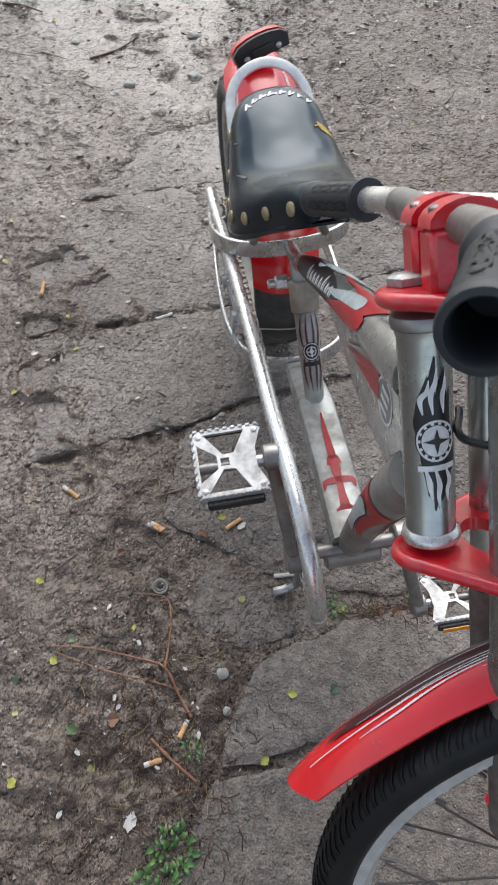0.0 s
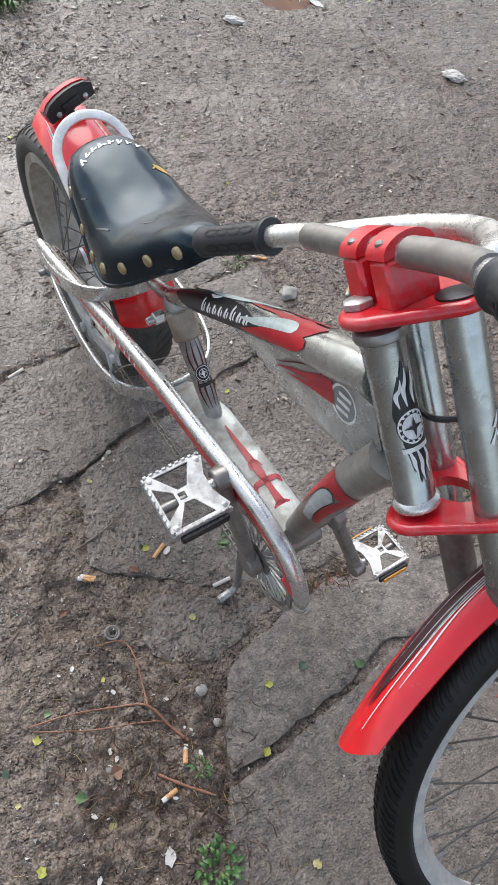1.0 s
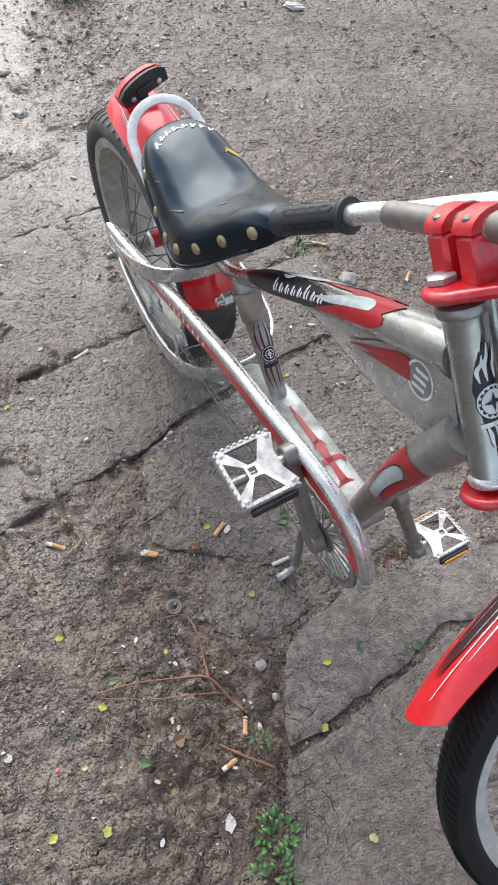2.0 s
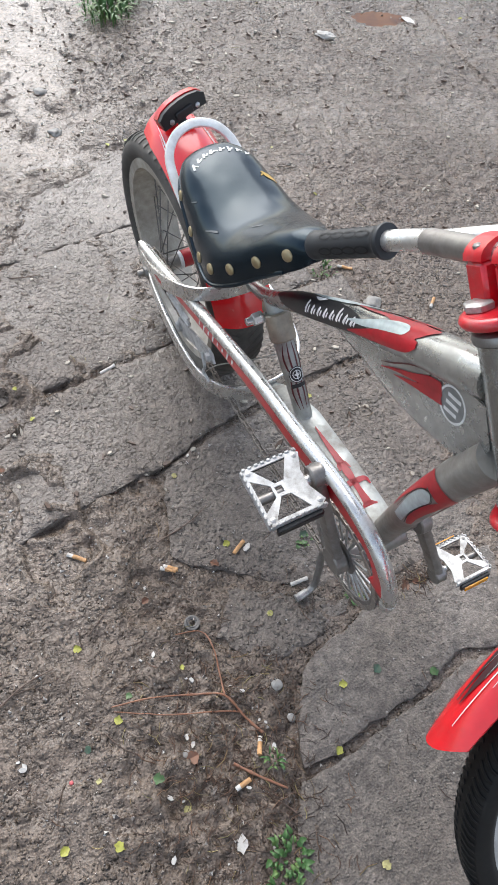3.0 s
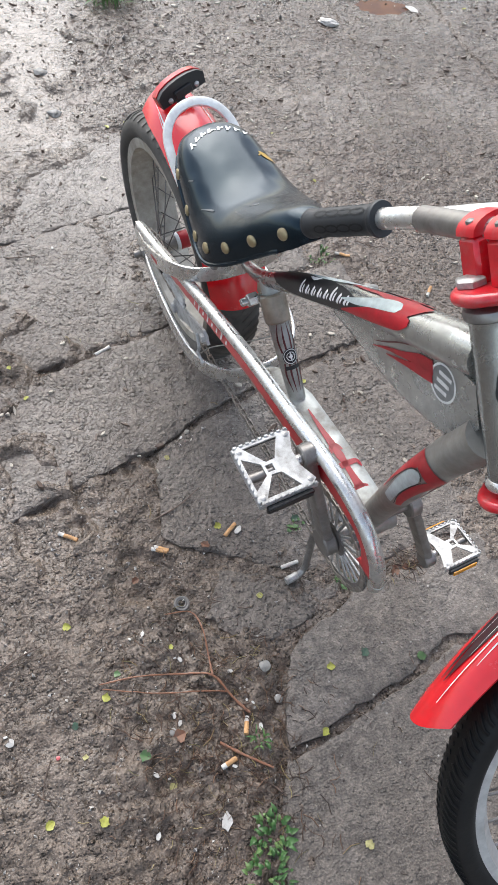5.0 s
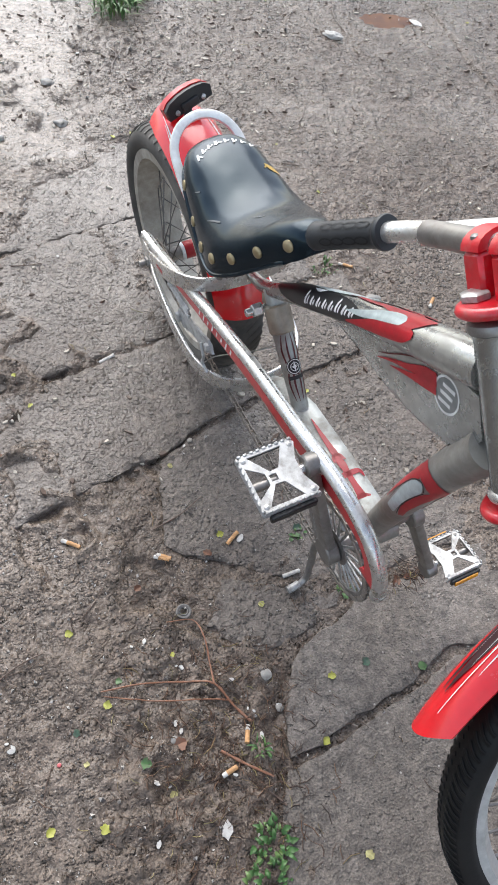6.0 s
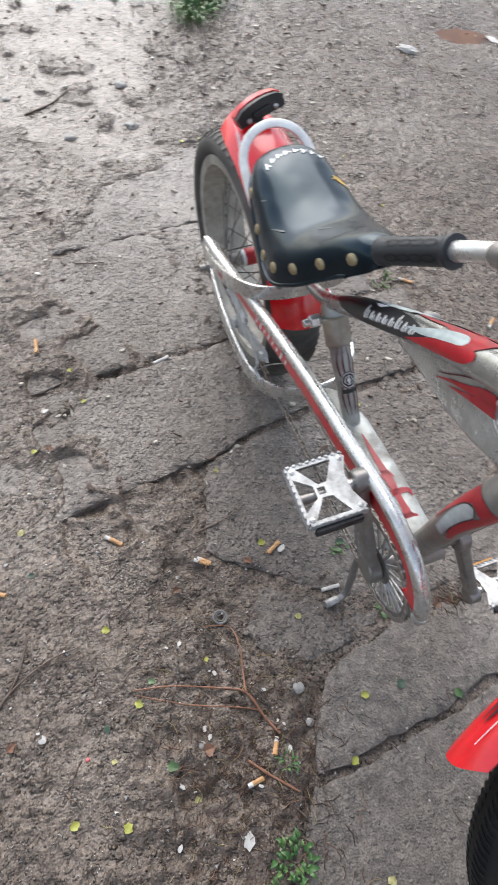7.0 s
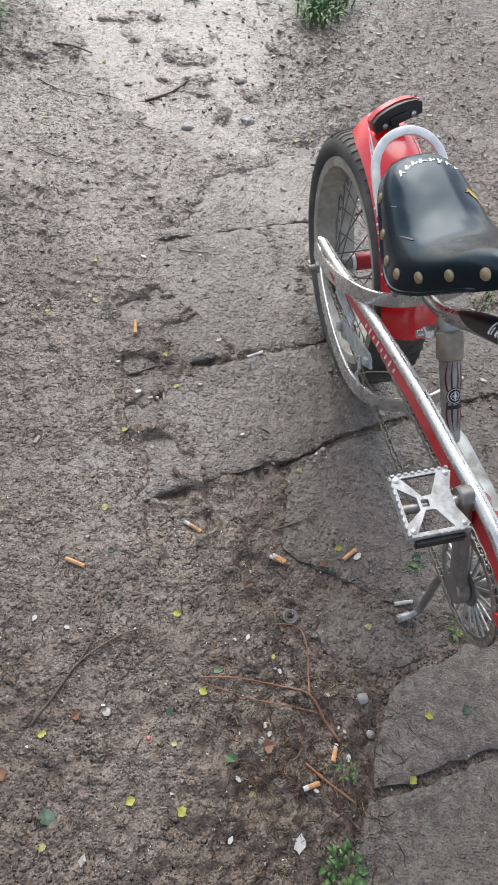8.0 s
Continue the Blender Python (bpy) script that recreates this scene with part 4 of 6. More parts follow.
dmap, dmap2 = on_line(dtl, dt_r, 0.0006), on_line(dtl, dt_r, 0.0012)
for line, widths in (([(-0.046, 0.160), (-0.051, 0.195), (-0.051, 0.235), (-0.048, 0.270), (-0.050, 0.296)], [0.002, 0.008, 0.012, 0.018, 0.012]), ([(-0.056, 0.284), (-0.042, 0.290), (-0.028, 0.292), (-0.012, 0.282), (-0.004, 0.276)], [0.014, 0.024, 0.026, 0.022, 0.010]), ([(-0.010, 0.276), (-0.016, 0.252), (-0.0185, 0.225), (-0.0185, 0.192), (-0.014, 0.167)], [0.016, 0.014, 0.012, 0.010, 0.006]), ([(0.014, 0.290), (0.012, 0.25), (0.010, 0.21), (0.008, 0.17)], [0.008, 0.024, 0.016, 0.002])):
    part("down_tube_flame", strip(line, widths, dmap, 8), REDINK, down_tube)
part("down_tube_silver", strip([(-0.029, 0.166), (-0.033, 0.200), (-0.0345, 0.235), (-0.033, 0.262), (-0.032, 0.276)], [0.012, 0.014, 0.017, 0.016, 0.004], dmap2), TEALINK, down_tube)
part("down_tube_edge", joined(strip([(-0.040, 0.178), (-0.044, 0.222), (-0.042, 0.260), (-0.034, 0.280), (-0.024, 0.268)], [0.0006, 0.0014, 0.0016, 0.0016, 0.0008], on_line(dtl, dt_r, 0.0018)), strip([(-0.0235, 0.266), (-0.0255, 0.235), (-0.025, 0.200), (-0.020, 0.170)], [0.0008, 0.0016, 0.0016, 0.0008], on_line(dtl, dt_r, 0.0018))), BLACKINK, down_tube)

head_tube = part("head_tube", sweep([LOW.lerp(TOP, t) for t in (0, 0.04, 0.5, 0.96, 1)], lambda t: round_section(0.0192 if t in (0, 1) else 0.0178, n=32), up=(1, 0, 0)), BRUSHED, frame_ob, "grey steel head tube with a black badge")
hmap = on_rod(LOW, TOP, 0.0180, 0.0, 0.0005)
hl = lambda k: (lambda x, y: hmap(x, y) + Vector((0.0004 * k, 0, 0.0003 * k)))
HC = 0.080
black_f = [disc(0, HC, 0.0140, 0.0160, hmap)]
for x, h, w in ((-0.010, 0.045, 0.010), (-0.002, 0.058, 0.010), (0.007, 0.050, 0.010), (0.013, 0.036, 0.007), (-0.014, 0.030, 0.006)):
    black_f.append(strip([(x * 0.6, HC), (x * 0.75 - 0.002, HC + h * 0.5), (x * 0.65 + 0.002, HC + h)], [w * 1.1, w * 0.75, 0.0008], hl(0.5)))
    black_f.append(strip([(x * 0.6, HC), (x * 0.75 + 0.002, HC - h * 0.45), (x * 0.5 - 0.001, HC - h * 0.9)], [w * 1.1, w * 0.75, 0.0008], hl(0.5)))
part("badge_flame", joined(*black_f), BLACKINK, head_tube, "black flame badge")
white_f = [disc(0, HC, 0.0134, 0.0150, hl(1.2), 0.9)]
for x, h in ((-0.009, 0.034), (-0.001, 0.044), (0.008, 0.038)):
    for s in (1, -1):
        white_f.append(strip([(x * 0.8 - 0.001, HC + s * 0.019), (x * 0.85 - 0.002 * s, HC + s * (0.019 + h * 0.3)), (x * 0.7 + 0.001, HC + s * (0.014 + h * 0.62)), (x * 0.65 + 0.002, HC + s * (0.014 + h * 0.85))], [0.001, 0.0036, 0.003, 0.0006], hl(1.2)))
white_f += [strip([(-0.013, HC - 0.020), (0.013, HC - 0.0195)], [0.0042, 0.0042], hl(1.2), 8)]
for q in range(14):
    a = 2 * math.pi * q / 14
    white_f.append(strip([(0.0104 * math.cos(a), HC + 0.0118 * math.sin(a)), (0.0124 * math.cos(a), HC + 0.0140 * math.sin(a))], [0.0022, 0.0022], hl(1.2), 2))
part("badge_print", joined(*white_f), WHITEINK, head_tube)
part("badge_disc", disc(0, HC, 0.0098, 0.0112, hl(1.6)), WHITEINK, head_tube)
part("badge_star", star(0, HC, 0.0094, hl(3.6)), BLACKINK, head_tube)
hd = (TOP - LOW).normalized()
part("lower_headset", lathe([(0.017, 0), (0.0205, 0.001), (0.0214, 0.004), (0.0205, 0.008), (0.0182, 0.010)], 28, Matrix.Translation(LOW - hd * 0.003) @ hd.to_track_quat("Z", "Y").to_matrix().to_4x4()), CHROME, frame_ob)
part("upper_headset", lathe([(0.0185, 0.0), (0.0210, 0.001), (0.0220, 0.005), (0.0210, 0.009), (0.018, 0.011)], 28, Matrix.Translation(TOP) @ hd.to_track_quat("Z", "Y").to_matrix().to_4x4()), STEEL, frame_ob, "tarnished headset ring")

spine = part("spine_tube", sweep([(0.648, 0, 0.266), (0.56, 0, 0.265), (0.44, 0, 0.252), (0.36, 0, 0.222), (0.314, 0, 0.186)], lambda t: box_section(0.050 - 0.012 * max(0, t - 0.6) / 0.4, 0.034 - 0.012 * max(0, t - 0.6) / 0.4, 0.009)), MUDDY_SILVER, frame_ob, "silver lower tube with a red dagger print")
smap = lambda x, y: Vector((y, x, 0.2835 + (0.265 - 0.252) / 0.12 * (y - 0.56) * (1 if y < 0.56 else -0.1) - 27 * max(0, abs(x) - 0.014) ** 2))
part("dagger_print", joined(strip([(0.001, 0.462), (0.0, 0.50), (0.0, 0.535), (0.0, 0.560)], [0.002, 0.007, 0.0105, 0.012], smap), strip([(-0.0085, 0.549), (-0.004, 0.538), (0.004, 0.538), (0.0085, 0.549)], [0.002, 0.006, 0.006, 0.002], smap), strip([(0, 0.556), (0.0, 0.585), (0, 0.614)], [0.011, 0.0085, 0.014], smap), strip([(-0.0195, 0.584), (-0.017, 0.574), (-0.006, 0.572), (0.006, 0.572), (0.017, 0.574), (0.0195, 0.584)], [0.002, 0.007, 0.009, 0.009, 0.007, 0.002], smap), strip([(-0.012, 0.614), (0, 0.609), (0.012, 0.614)], [0.003, 0.007, 0.003], smap)), REDINK, spine)
ST0, ST1 = Vector((0.437, 0, 0.256)), Vector((0.340, 0, 0.386))
seat_tube = part("seat_tube", joined(rod(ST0, ST1, 0.0128, 24, 0.0165), rod(ST1.lerp(ST0, 0.05), Vector((0.318, 0, 0.412)), 0.013, 16)), MUDDY_SILVER, frame_ob, "silver seat tube with a badge and flame print")
st_cone = on_rod(ST0, ST1, 1.0, 0.0, 0.0)
ST_AXIS = (ST1 - ST0).normalized()


def stm(x, y):
    """Mapping onto the tapered seat tube."""
    r = 0.0128 + 0.0037 * y / (ST1 - ST0).length + 0.0006
    at = ST0 + ST_AXIS * y
    return at + (st_cone(x / r, y) - at) * r


sl = lambda k: (lambda x, y: stm(x, y) + Vector((0.0004 * k, 0, 0.0003 * k)))
fl = []
for x in (-0.011, -0.004, 0.004, 0.011):
    fl.append(strip([(x, 0.086), (x * 1.25, 0.106), (x * 0.9, 0.130)], [0.0026, 0.0028, 0.0005], stm))
    fl.append(strip([(x, 0.070), (x * 1.15, 0.050), (x * 0.7, 0.024)], [0.0026, 0.0028, 0.0005], stm))
part("seat_tube_flame", joined(*fl), DARKRED, seat_tube)
part("seat_tube_badge", joined(disc(0, 0.079, 0.0125, 0.0125, sl(0.8)), strip([(-0.012, 0.062), (0.012, 0.062)], [0.006, 0.006], sl(0.8), 6)), BLACKINK, seat_tube)
part("seat_tube_star", joined(star(0, 0.079, 0.0085, sl(1.6)), disc(0, 0.079, 0.0112, 0.0112, sl(1.5), 0.9), disc(0, 0.079, 0.0068, 0.0068, sl(1.4), 0.85)), WHITEINK, seat_tube)
part("seat_tube_label", strip([(-0.008, 0.006), (0.008, 0.006)], [0.007, 0.007], sl(1), 6), ALLOY, seat_tube)
clamp = part("seat_clamp", joined(rod(ST1.lerp(ST0, 0.20), ST1.lerp(ST0, -0.06), 0.0190, 26), block((0.03, 0.022, 0.03), Matrix.Translation((0.322, 0, 0.392)), 0.004)), YELLOWED, frame_ob, "yellowed translucent collar, cracked")
part("clamp_bolt", joined(rod((0.326, 0.03, 0.385), (0.326, -0.030, 0.385), 0.005), rod((0.326, -0.018, 0.385), (0.326, -0.034, 0.385), 0.0095, 6), rod((0.326, -0.034, 0.385), (0.326, -0.044, 0.385), 0.006, 10), rod((0.326, 0.018, 0.385), (0.326, 0.030, 0.385), 0.0095, 6)), CHROME, frame_ob)
part("bottom_bracket", rod((BB.x, -0.034, BB.z - 0.004), (BB.x, 0.034, BB.z - 0.004), 0.0185, 24), MUDDY_GREY, frame_ob)

up_band = [(0.0, -0.088, 0.262), (0.06, -0.094, 0.282), (0.13, -0.098, 0.318), (0.19, -0.096, 0.353), (0.228, -0.080, 0.369), (0.246, -0.045, 0.372), (0.250, 0, 0.372)]
up_band += [(x, -y, z) for x, y, z in up_band[-2::-1]]
band = part("upper_stay", sweep(spline(up_band, 7), box_section(0.005, 0.027, 0.002)), CHROME, frame_ob, "chromed flat band round the rear wheel")
part("stay_print", strip([(0.010, 0.10), (0.0, 0.135), (-0.006, 0.16)], [0.003, 0.010, 0.003], lambda x, y: Vector((y, -0.1005, 0.297 + (y - 0.1) * 0.52 + x))), REDINK, band)
lo_band = [(0.0, -0.080, 0.224), (0.05, -0.090, 0.218), (0.15, -0.097, 0.206), (0.235, -0.093, 0.196), (0.285, -0.072, 0.194), (0.308, -0.038, 0.194), (0.314, 0, 0.194)]
lo_band += [(x, -y, z) for x, y, z in lo_band[-2::-1]]
part("lower_stay", sweep(spline(lo_band, 7), box_section(0.006, 0.034, 0.0025)), CHROME, frame_ob, "chromed flat loop round the rear wheel")
for s in (-1, 1):
    part("dropout", plate([(-0.03, -0.02), (0.02, -0.024), (0.03, 0.0), (0.02, 0.03), (-0.02, 0.034), (-0.034, 0.006)], 0.006, Matrix.Translation((0, s * 0.082, 0.242)) @ xz), CHROME, frame_ob)
    part("axle_nut", joined(rod((HUB.x, s * 0.080, HUB.z), (HUB.x, s * 0.090, HUB.z), 0.0105, 6), rod((HUB.x, s * 0.090, HUB.z), (HUB.x, s * 0.102, HUB.z), 0.006, 10)), STEEL, frame_ob)

# chain guard: a chromed tube over a red plate
GT = [(0.012, -0.086, 0.292), (0.08, -0.085, 0.306), (0.151, -0.083, 0.324), (0.303, -0.081, 0.366), (0.428, -0.079, 0.396), (0.544, -0.077, 0.412), (0.616, -0.074, 0.420), (0.672, -0.072, 0.418), (0.713, -0.070, 0.402), (0.741, -0.068, 0.370), (0.751, -0.067, 0.338), (0.7515, -0.067, 0.318)]
gl = spline(GT, 7)
chain_guard = part("chain_guard", sweep([Vector(p) for p in gl], lambda t: round_section(0.0088 + 0.0008 * min(1, t * 1.3), n=18)), CHROME, bike, "chromed chain guard tube with a red plate below")
depth_at = lambda t: float(np.interp(t, [0, 0.1, 0.3, 0.5, 0.62, 0.8, 0.93, 1], [0.01, 0.022, 0.036, 0.041, 0.040, 0.032, 0.032, 0.040]))
gv, gf = [], []
for i, p in enumerate(gl):
    t = i / (len(gl) - 1)
    a, b = gl[max(0, i - 1)], gl[min(len(gl) - 1, i + 1)]
    d = Vector((b[0] - a[0], 0, b[2] - a[2])).normalized()
    inw = Vector((d.z, 0, -d.x))
    for e in (0.0, 1.0):
        for y in (-0.0025, 0.0025):
            gv.append(Vector(p) + inw * depth_at(t) * e + Vector((0, y, 0)))
for i in range(len(gl) - 1):
    k = 4 * i
    gf += [(k, k + 2, k + 6, k + 4), (k + 1, k + 5, k + 7, k + 3), (k + 2, k + 3, k + 7, k + 6), (k, k + 4, k + 5, k + 1)]
gf += [(0, 1, 3, 2), tuple(4 * (len(gl) - 1) + q for q in (0, 2, 3, 1))]
gplate = part("guard_plate", (gv, gf), RED_WORN, chain_guard, "red guard plate")
gmap = lambda x, y: Vector((y, -0.0846, float(np.interp(y, [p[0] for p in gl[:50]], [p[2] for p in gl[:50]])) - 0.017 + x))
part("guard_print", bars(-0.006, 0.305, 8, 0.0165, 0.0045, 0.013, gmap, 0.35, 0.3), WHITEINK, gplate, "white maker's print")
part("guard_clip", joined(block((0.03, 0.03, 0.026), Matrix.Translation((0.60, -0.078, 0.408)) @ Matrix.Rotation(radians(-10), 4, "Y"), 0.006)), CHROME, chain_guard)

# crank, chain and pedals
crank_set = new("crankset")
crank_set.parent = bike
CB = Vector((0.652, 0, 0.258))
cm = Matrix.Translation((CB.x, -0.059, CB.z)) @ Matrix.Rotation(radians(90), 4, "X") @ Matrix.Scale(0.86, 4)
ring = [lathe([(0.078, -0.002), (0.088, -0.002), (0.088, 0.002), (0.078, 0.002), (0.078, -0.002)], 60, cm), lathe([(0.010, -0.003), (0.030, -0.003), (0.032, 0.003), (0.010, 0.006)], 30, cm)]
for k in range(44):
    a = 2 * math.pi * k / 44
    ring.append(block((0.008, 0.005, 0.0025), cm @ Matrix.Rotation(a, 4, "Z") @ Matrix.Translation((0.090, 0, 0)), 0.001))
part("chainring", joined(*ring), STEEL, crank_set, "steel chainring")
for k in range(20):
    part("chainring_spoke", block((0.056, 0.0045, 0.003), cm @ Matrix.Rotation(2 * math.pi * (k + 0.3) / 20, 4, "Z") @ Matrix.Translation((0.055, 0, 0)), 0.001), ALLOY, crank_set)
PED = Vector((0.602, -0.091, 0.410))
PED2 = Vector((0.700, 0.092, 0.142))


def crank_arm(a, b):
    a, b = Vector(a), Vector(b)
    return joined(sweep([a, a.lerp(b, 0.2), a.lerp(b, 0.8), b], lambda t: box_section(0.031 - 0.009 * t, 0.015, 0.005), up=(0, 1, 0)),
                  rod(a + Vector((0, -0.009, 0)), a + Vector((0, 0.009, 0)), 0.021, 20), rod(b + Vector((0, -0.009, 0)), b + Vector((0, 0.009, 0)), 0.0145, 18))


part("crank_arm", crank_arm((CB.x, -0.073, CB.z), (PED.x, -0.088, PED.z + 0.004)), STEEL, crank_set, "dark grey crank arm")
part("crank_arm", crank_arm((CB.x, 0.060, CB.z), (PED2.x, 0.086, PED2.z)), STEEL, crank_set, "dark grey crank arm")
part("crank_axle", rod((CB.x, -0.078, CB.z), (CB.x, 0.068, CB.z), 0.009), STEEL, crank_set)


def pedal(m, side, amber):
    """A cage pedal about its axle along y; side -1 or 1 is the way outwards."""
    p = new("pedal")
    p.parent = crank_set
    L, W = 0.0395, 0.037
    c = Matrix.Translation((0, side * 0.041, 0))
    # the top plate: a cross of broad arms, solid towards the crank, with three windows and a slot over the barrel
    outer = [(1.0, -0.80), (0.86, -1.0), (0.30, -0.76), (-0.30, -0.76), (-0.86, -1.0), (-1.0, -0.80), (-1.0, 0.84), (-0.84, 1.0), (0.84, 1.0), (1.0, 0.84)]
    holes = [[(0.88, 0.70), (0.88, -0.50), (0.24, -0.12), (0.22, 0.20)], [(-0.88, 0.68), (-0.22, 0.18), (-0.24, -0.14), (-0.88, -0.52)],
             [(0.56, 0.89), (0.20, 0.36), (-0.20, 0.36), (-0.58, 0.89)], [(0.12, 0.27), (0.12, 0.02), (-0.12, 0.02), (-0.12, 0.27)]]
    flat = [[Vector((u * L, side * v * W, 0)) for u, v in ring] for ring in [outer] + holes]
    tris = geometry.tessellate_polygon(flat)
    ring_v = [q for ring in flat for q in ring]
    n_v = len(ring_v)
    dish = lambda q, z: Vector((q.x, q.y, z + 0.0016 * min(1.0, max(abs(q.x) / L, abs(q.y) / W) ** 2)))
    pv2 = [dish(q, 0.0098) for q in ring_v] + [dish(q, 0.0074) for q in ring_v]
    pf2 = [tuple(t) for t in tris] + [tuple(n_v + i for i in t[::-1]) for t in tris]
    at = 0
    for ring in flat:
        pf2 += [(at + i, at + (i + 1) % len(ring), n_v + at + (i + 1) % len(ring), n_v + at + i) for i in range(len(ring))]
        at += len(ring)
    part("plate", moved((pv2, pf2), m @ c), PEDAL_METAL, p, "bright metal cross plate, scuffed and muddy", 30)
    cage = [block((0.0022, 2 * W, 0.009), Matrix.Translation((sx * L, 0, 0.0045)), 0.0008) for sx in (-1, 1)] + [block((2 * L, 0.0022, 0.009), Matrix.Translation((0, side * W, 0.0045)), 0.0008)]
    for k in range(9):
        e = -1 + 2 * (k + 0.5) / 9
        cage += [block((0.0034, W * 0.13, 0.004), Matrix.Translation((sx * L, e * W, 0.0110)), 0.0008) for sx in (-1, 1)]
        cage += [block((L * 0.13, 0.0034, 0.004), Matrix.Translation((e * L, side * W, 0.0110)), 0.0008)]
    part("cage", moved(joined(*cage), m @ c), PEDAL_METAL, p, "toothed metal cage")
    part("barrel", moved(rod((0, -0.036, 0), (0, 0.036, 0), 0.0062, 14), m @ c), STEEL, p)
    part("pedal_axle", moved(rod((0, -side * 0.004, 0), (0, side * 0.02, 0), 0.007, 10), m), CHROME, p)
    for sx in (-1, 1):
        part("reflector_block", moved(block((0.007, 0.060, 0.012), Matrix.Translation((sx * (L + 0.004), 0, -0.001)), 0.002), m @ c), BLACKP, p)
        if amber:
            part("amber_reflector", moved(block((0.003, 0.048, 0.010), Matrix.Translation((sx * (L + 0.009), 0, -0.003)), 0.001), m @ c), AMBER, p, "amber reflector")
    for sx in (-1, 1):
        for sy in (-1, 1):
            part("rivet", moved(lathe([(0.0035, 0), (0.0035, 0.0015), (0.0001, 0.0025)], 10, Matrix.Translation((sx * L * 0.82, sy * W * 0.82, 0.0106))), m @ c), ALLOY, p)
    return p


pedal(Matrix.Translation(PED) @ Matrix.Rotation(radians(3), 4, "Y"), -1, False)
pedal(Matrix.Translation(PED2) @ Matrix.Rotation(radians(-8), 4, "Y") @ Matrix.Scale(0.84, 4), 1, True)


def chain_line(pts):
    """Chain links along a closed line."""
    line = [Vector(p) for p in pts]
    seg = [0.0]
    for a, b in zip(line, line[1:] + line[:1]):
        seg.append(seg[-1] + (b - a).length)
    out, n = [], int(seg[-1] / 0.0127)
    loop = line + line[:1]
    at = lambda d: Vector([float(np.interp(d, seg, [p[k] for p in loop])) for k in range(3)])
    for k in range(n):
        a, b = at(seg[-1] * k / n), at(seg[-1] * ((k + 1) % n) / n)
        m = Matrix.Translation((a + b) / 2) @ (b - a).to_track_quat("X", "Z").to_matrix().to_4x4()
        w = 0.0034 if k % 2 else 0.0022
        for s in (-1, 1):
            out.append(block((0.0168, 0.0011, 0.0072), m @ Matrix.Translation((0, s * w, 0)), 0.0004))
        out.append(rod(a - Vector((0, 0.0042, 0)), a + Vector((0, 0.0042, 0)), 0.0022, 6))
    return joined(*out)


RC, FR = Vector((HUB.x, -0.062, HUB.z)), 0.0765
around = [Vector((CB.x + FR * math.cos(radians(a)), -0.059, CB.z + FR * math.sin(radians(a)))) for a in range(95, -96, -10)]
back = [Vector((RC.x + 0.034 * math.cos(radians(a)), -0.062, RC.z + 0.034 * math.sin(radians(a)))) for a in range(270, 89, -20)]
part("chain", chain_line(around + [Vector((0.45, -0.060, 0.182)), Vector((0.25, -0.061, 0.176)), Vector((0.12, -0.060, 0.180))] + back), CHAINMAT, bike, "rusty drive chain")
part("rear_sprocket", joined(lathe([(0.012, -0.0015), (0.033, -0.0015), (0.036, 0), (0.033, 0.0015), (0.012, 0.0015)], 36, Matrix.Translation(RC) @ Matrix.Rotation(radians(90), 4, "X"))), STEEL, bike)
tens = part("chain_tensioner", joined(plate([(0.138, 0.222), (0.150, 0.246), (0.215, 0.268), (0.275, 0.292), (0.292, 0.276), (0.262, 0.252), (0.205, 0.236), (0.160, 0.208)], 0.004, Matrix.Translation((0, -0.082, 0)) @ xz), rod((0.150, -0.078, 0.224), (0.150, -0.090, 0.224), 0.009, 14), rod((0.276, -0.078, 0.278), (0.276, -0.090, 0.278), 0.008, 6)), PEDAL_METAL, bike, "bright metal chain tensioner")
for k in range(3):
    part("tensioner_bar", rod((0.105, -0.084, 0.262 + 0.0085 * k), (0.200, -0.085, 0.272 + 0.0085 * k), 0.0028, 10), PEDAL_METAL, tens)
part("tensioner_hook", tube([(0.250, -0.086, 0.262), (0.262, -0.088, 0.240), (0.258, -0.089, 0.224), (0.276, -0.088, 0.216)], 0.0026, 8), PEDAL_METAL, tens)
part("upper_chain", joined(*[block((0.0115, 0.0065 if k % 2 else 0.0045, 0.0075), Matrix.Translation((0.052 + 0.0118 * k, -0.080, 0.246 + 0.0012 * k)), 0.0015) for k in range(12)]), RUBBER, tens, "black greasy chain links")
part("brake_wire", tube([(0.225, -0.072, 0.178), (0.25, -0.06, 0.215), (0.30, -0.02, 0.262), (0.335, 0.006, 0.30)], 0.0011, 6), ALLOY, bike)

# kickstand
part("kickstand", tube([(0.614, -0.020, 0.21), (0.594, -0.044, 0.155), (0.594, -0.050, 0.065), (0.597, -0.055, 0.028), (0.600, -0.066, 0.0165), (0.601, -0.078, 0.0150)], 0.006, 12), STEEL, bike, "steel kickstand, its foot on the ground")
part("kickstand_foot", rod((0.600, -0.070, 0.0160), (0.602, -0.092, 0.0150), 0.0068, 12), ALLOY, bike, "worn bare metal foot")

# fork, handlebar and front wheel
RUSTY = surface("rusty_grey_steel", (0.22, 0.21, 0.2), 0.4, 0.6, dirt=(0.13, 0.055, 0.03), dirt_amount=0.6, spots=24)
AX = (TOP - LOW).normalized()
TH = radians(90)
fwd = Vector((AX.z, 0, -AX.x))
S = fwd * math.cos(TH) + Vector((0, 1, 0)) * math.sin(TH)
N = AX.cross(S)
FM = Matrix(((S.x, N.x, AX.x, LOW.x), (S.y, N.y, AX.y, LOW.y), (S.z, N.z, AX.z, LOW.z), (0, 0, 0, 1)))
HT = (TOP - LOW).length
fork = new("fork")
fork.parent = bike


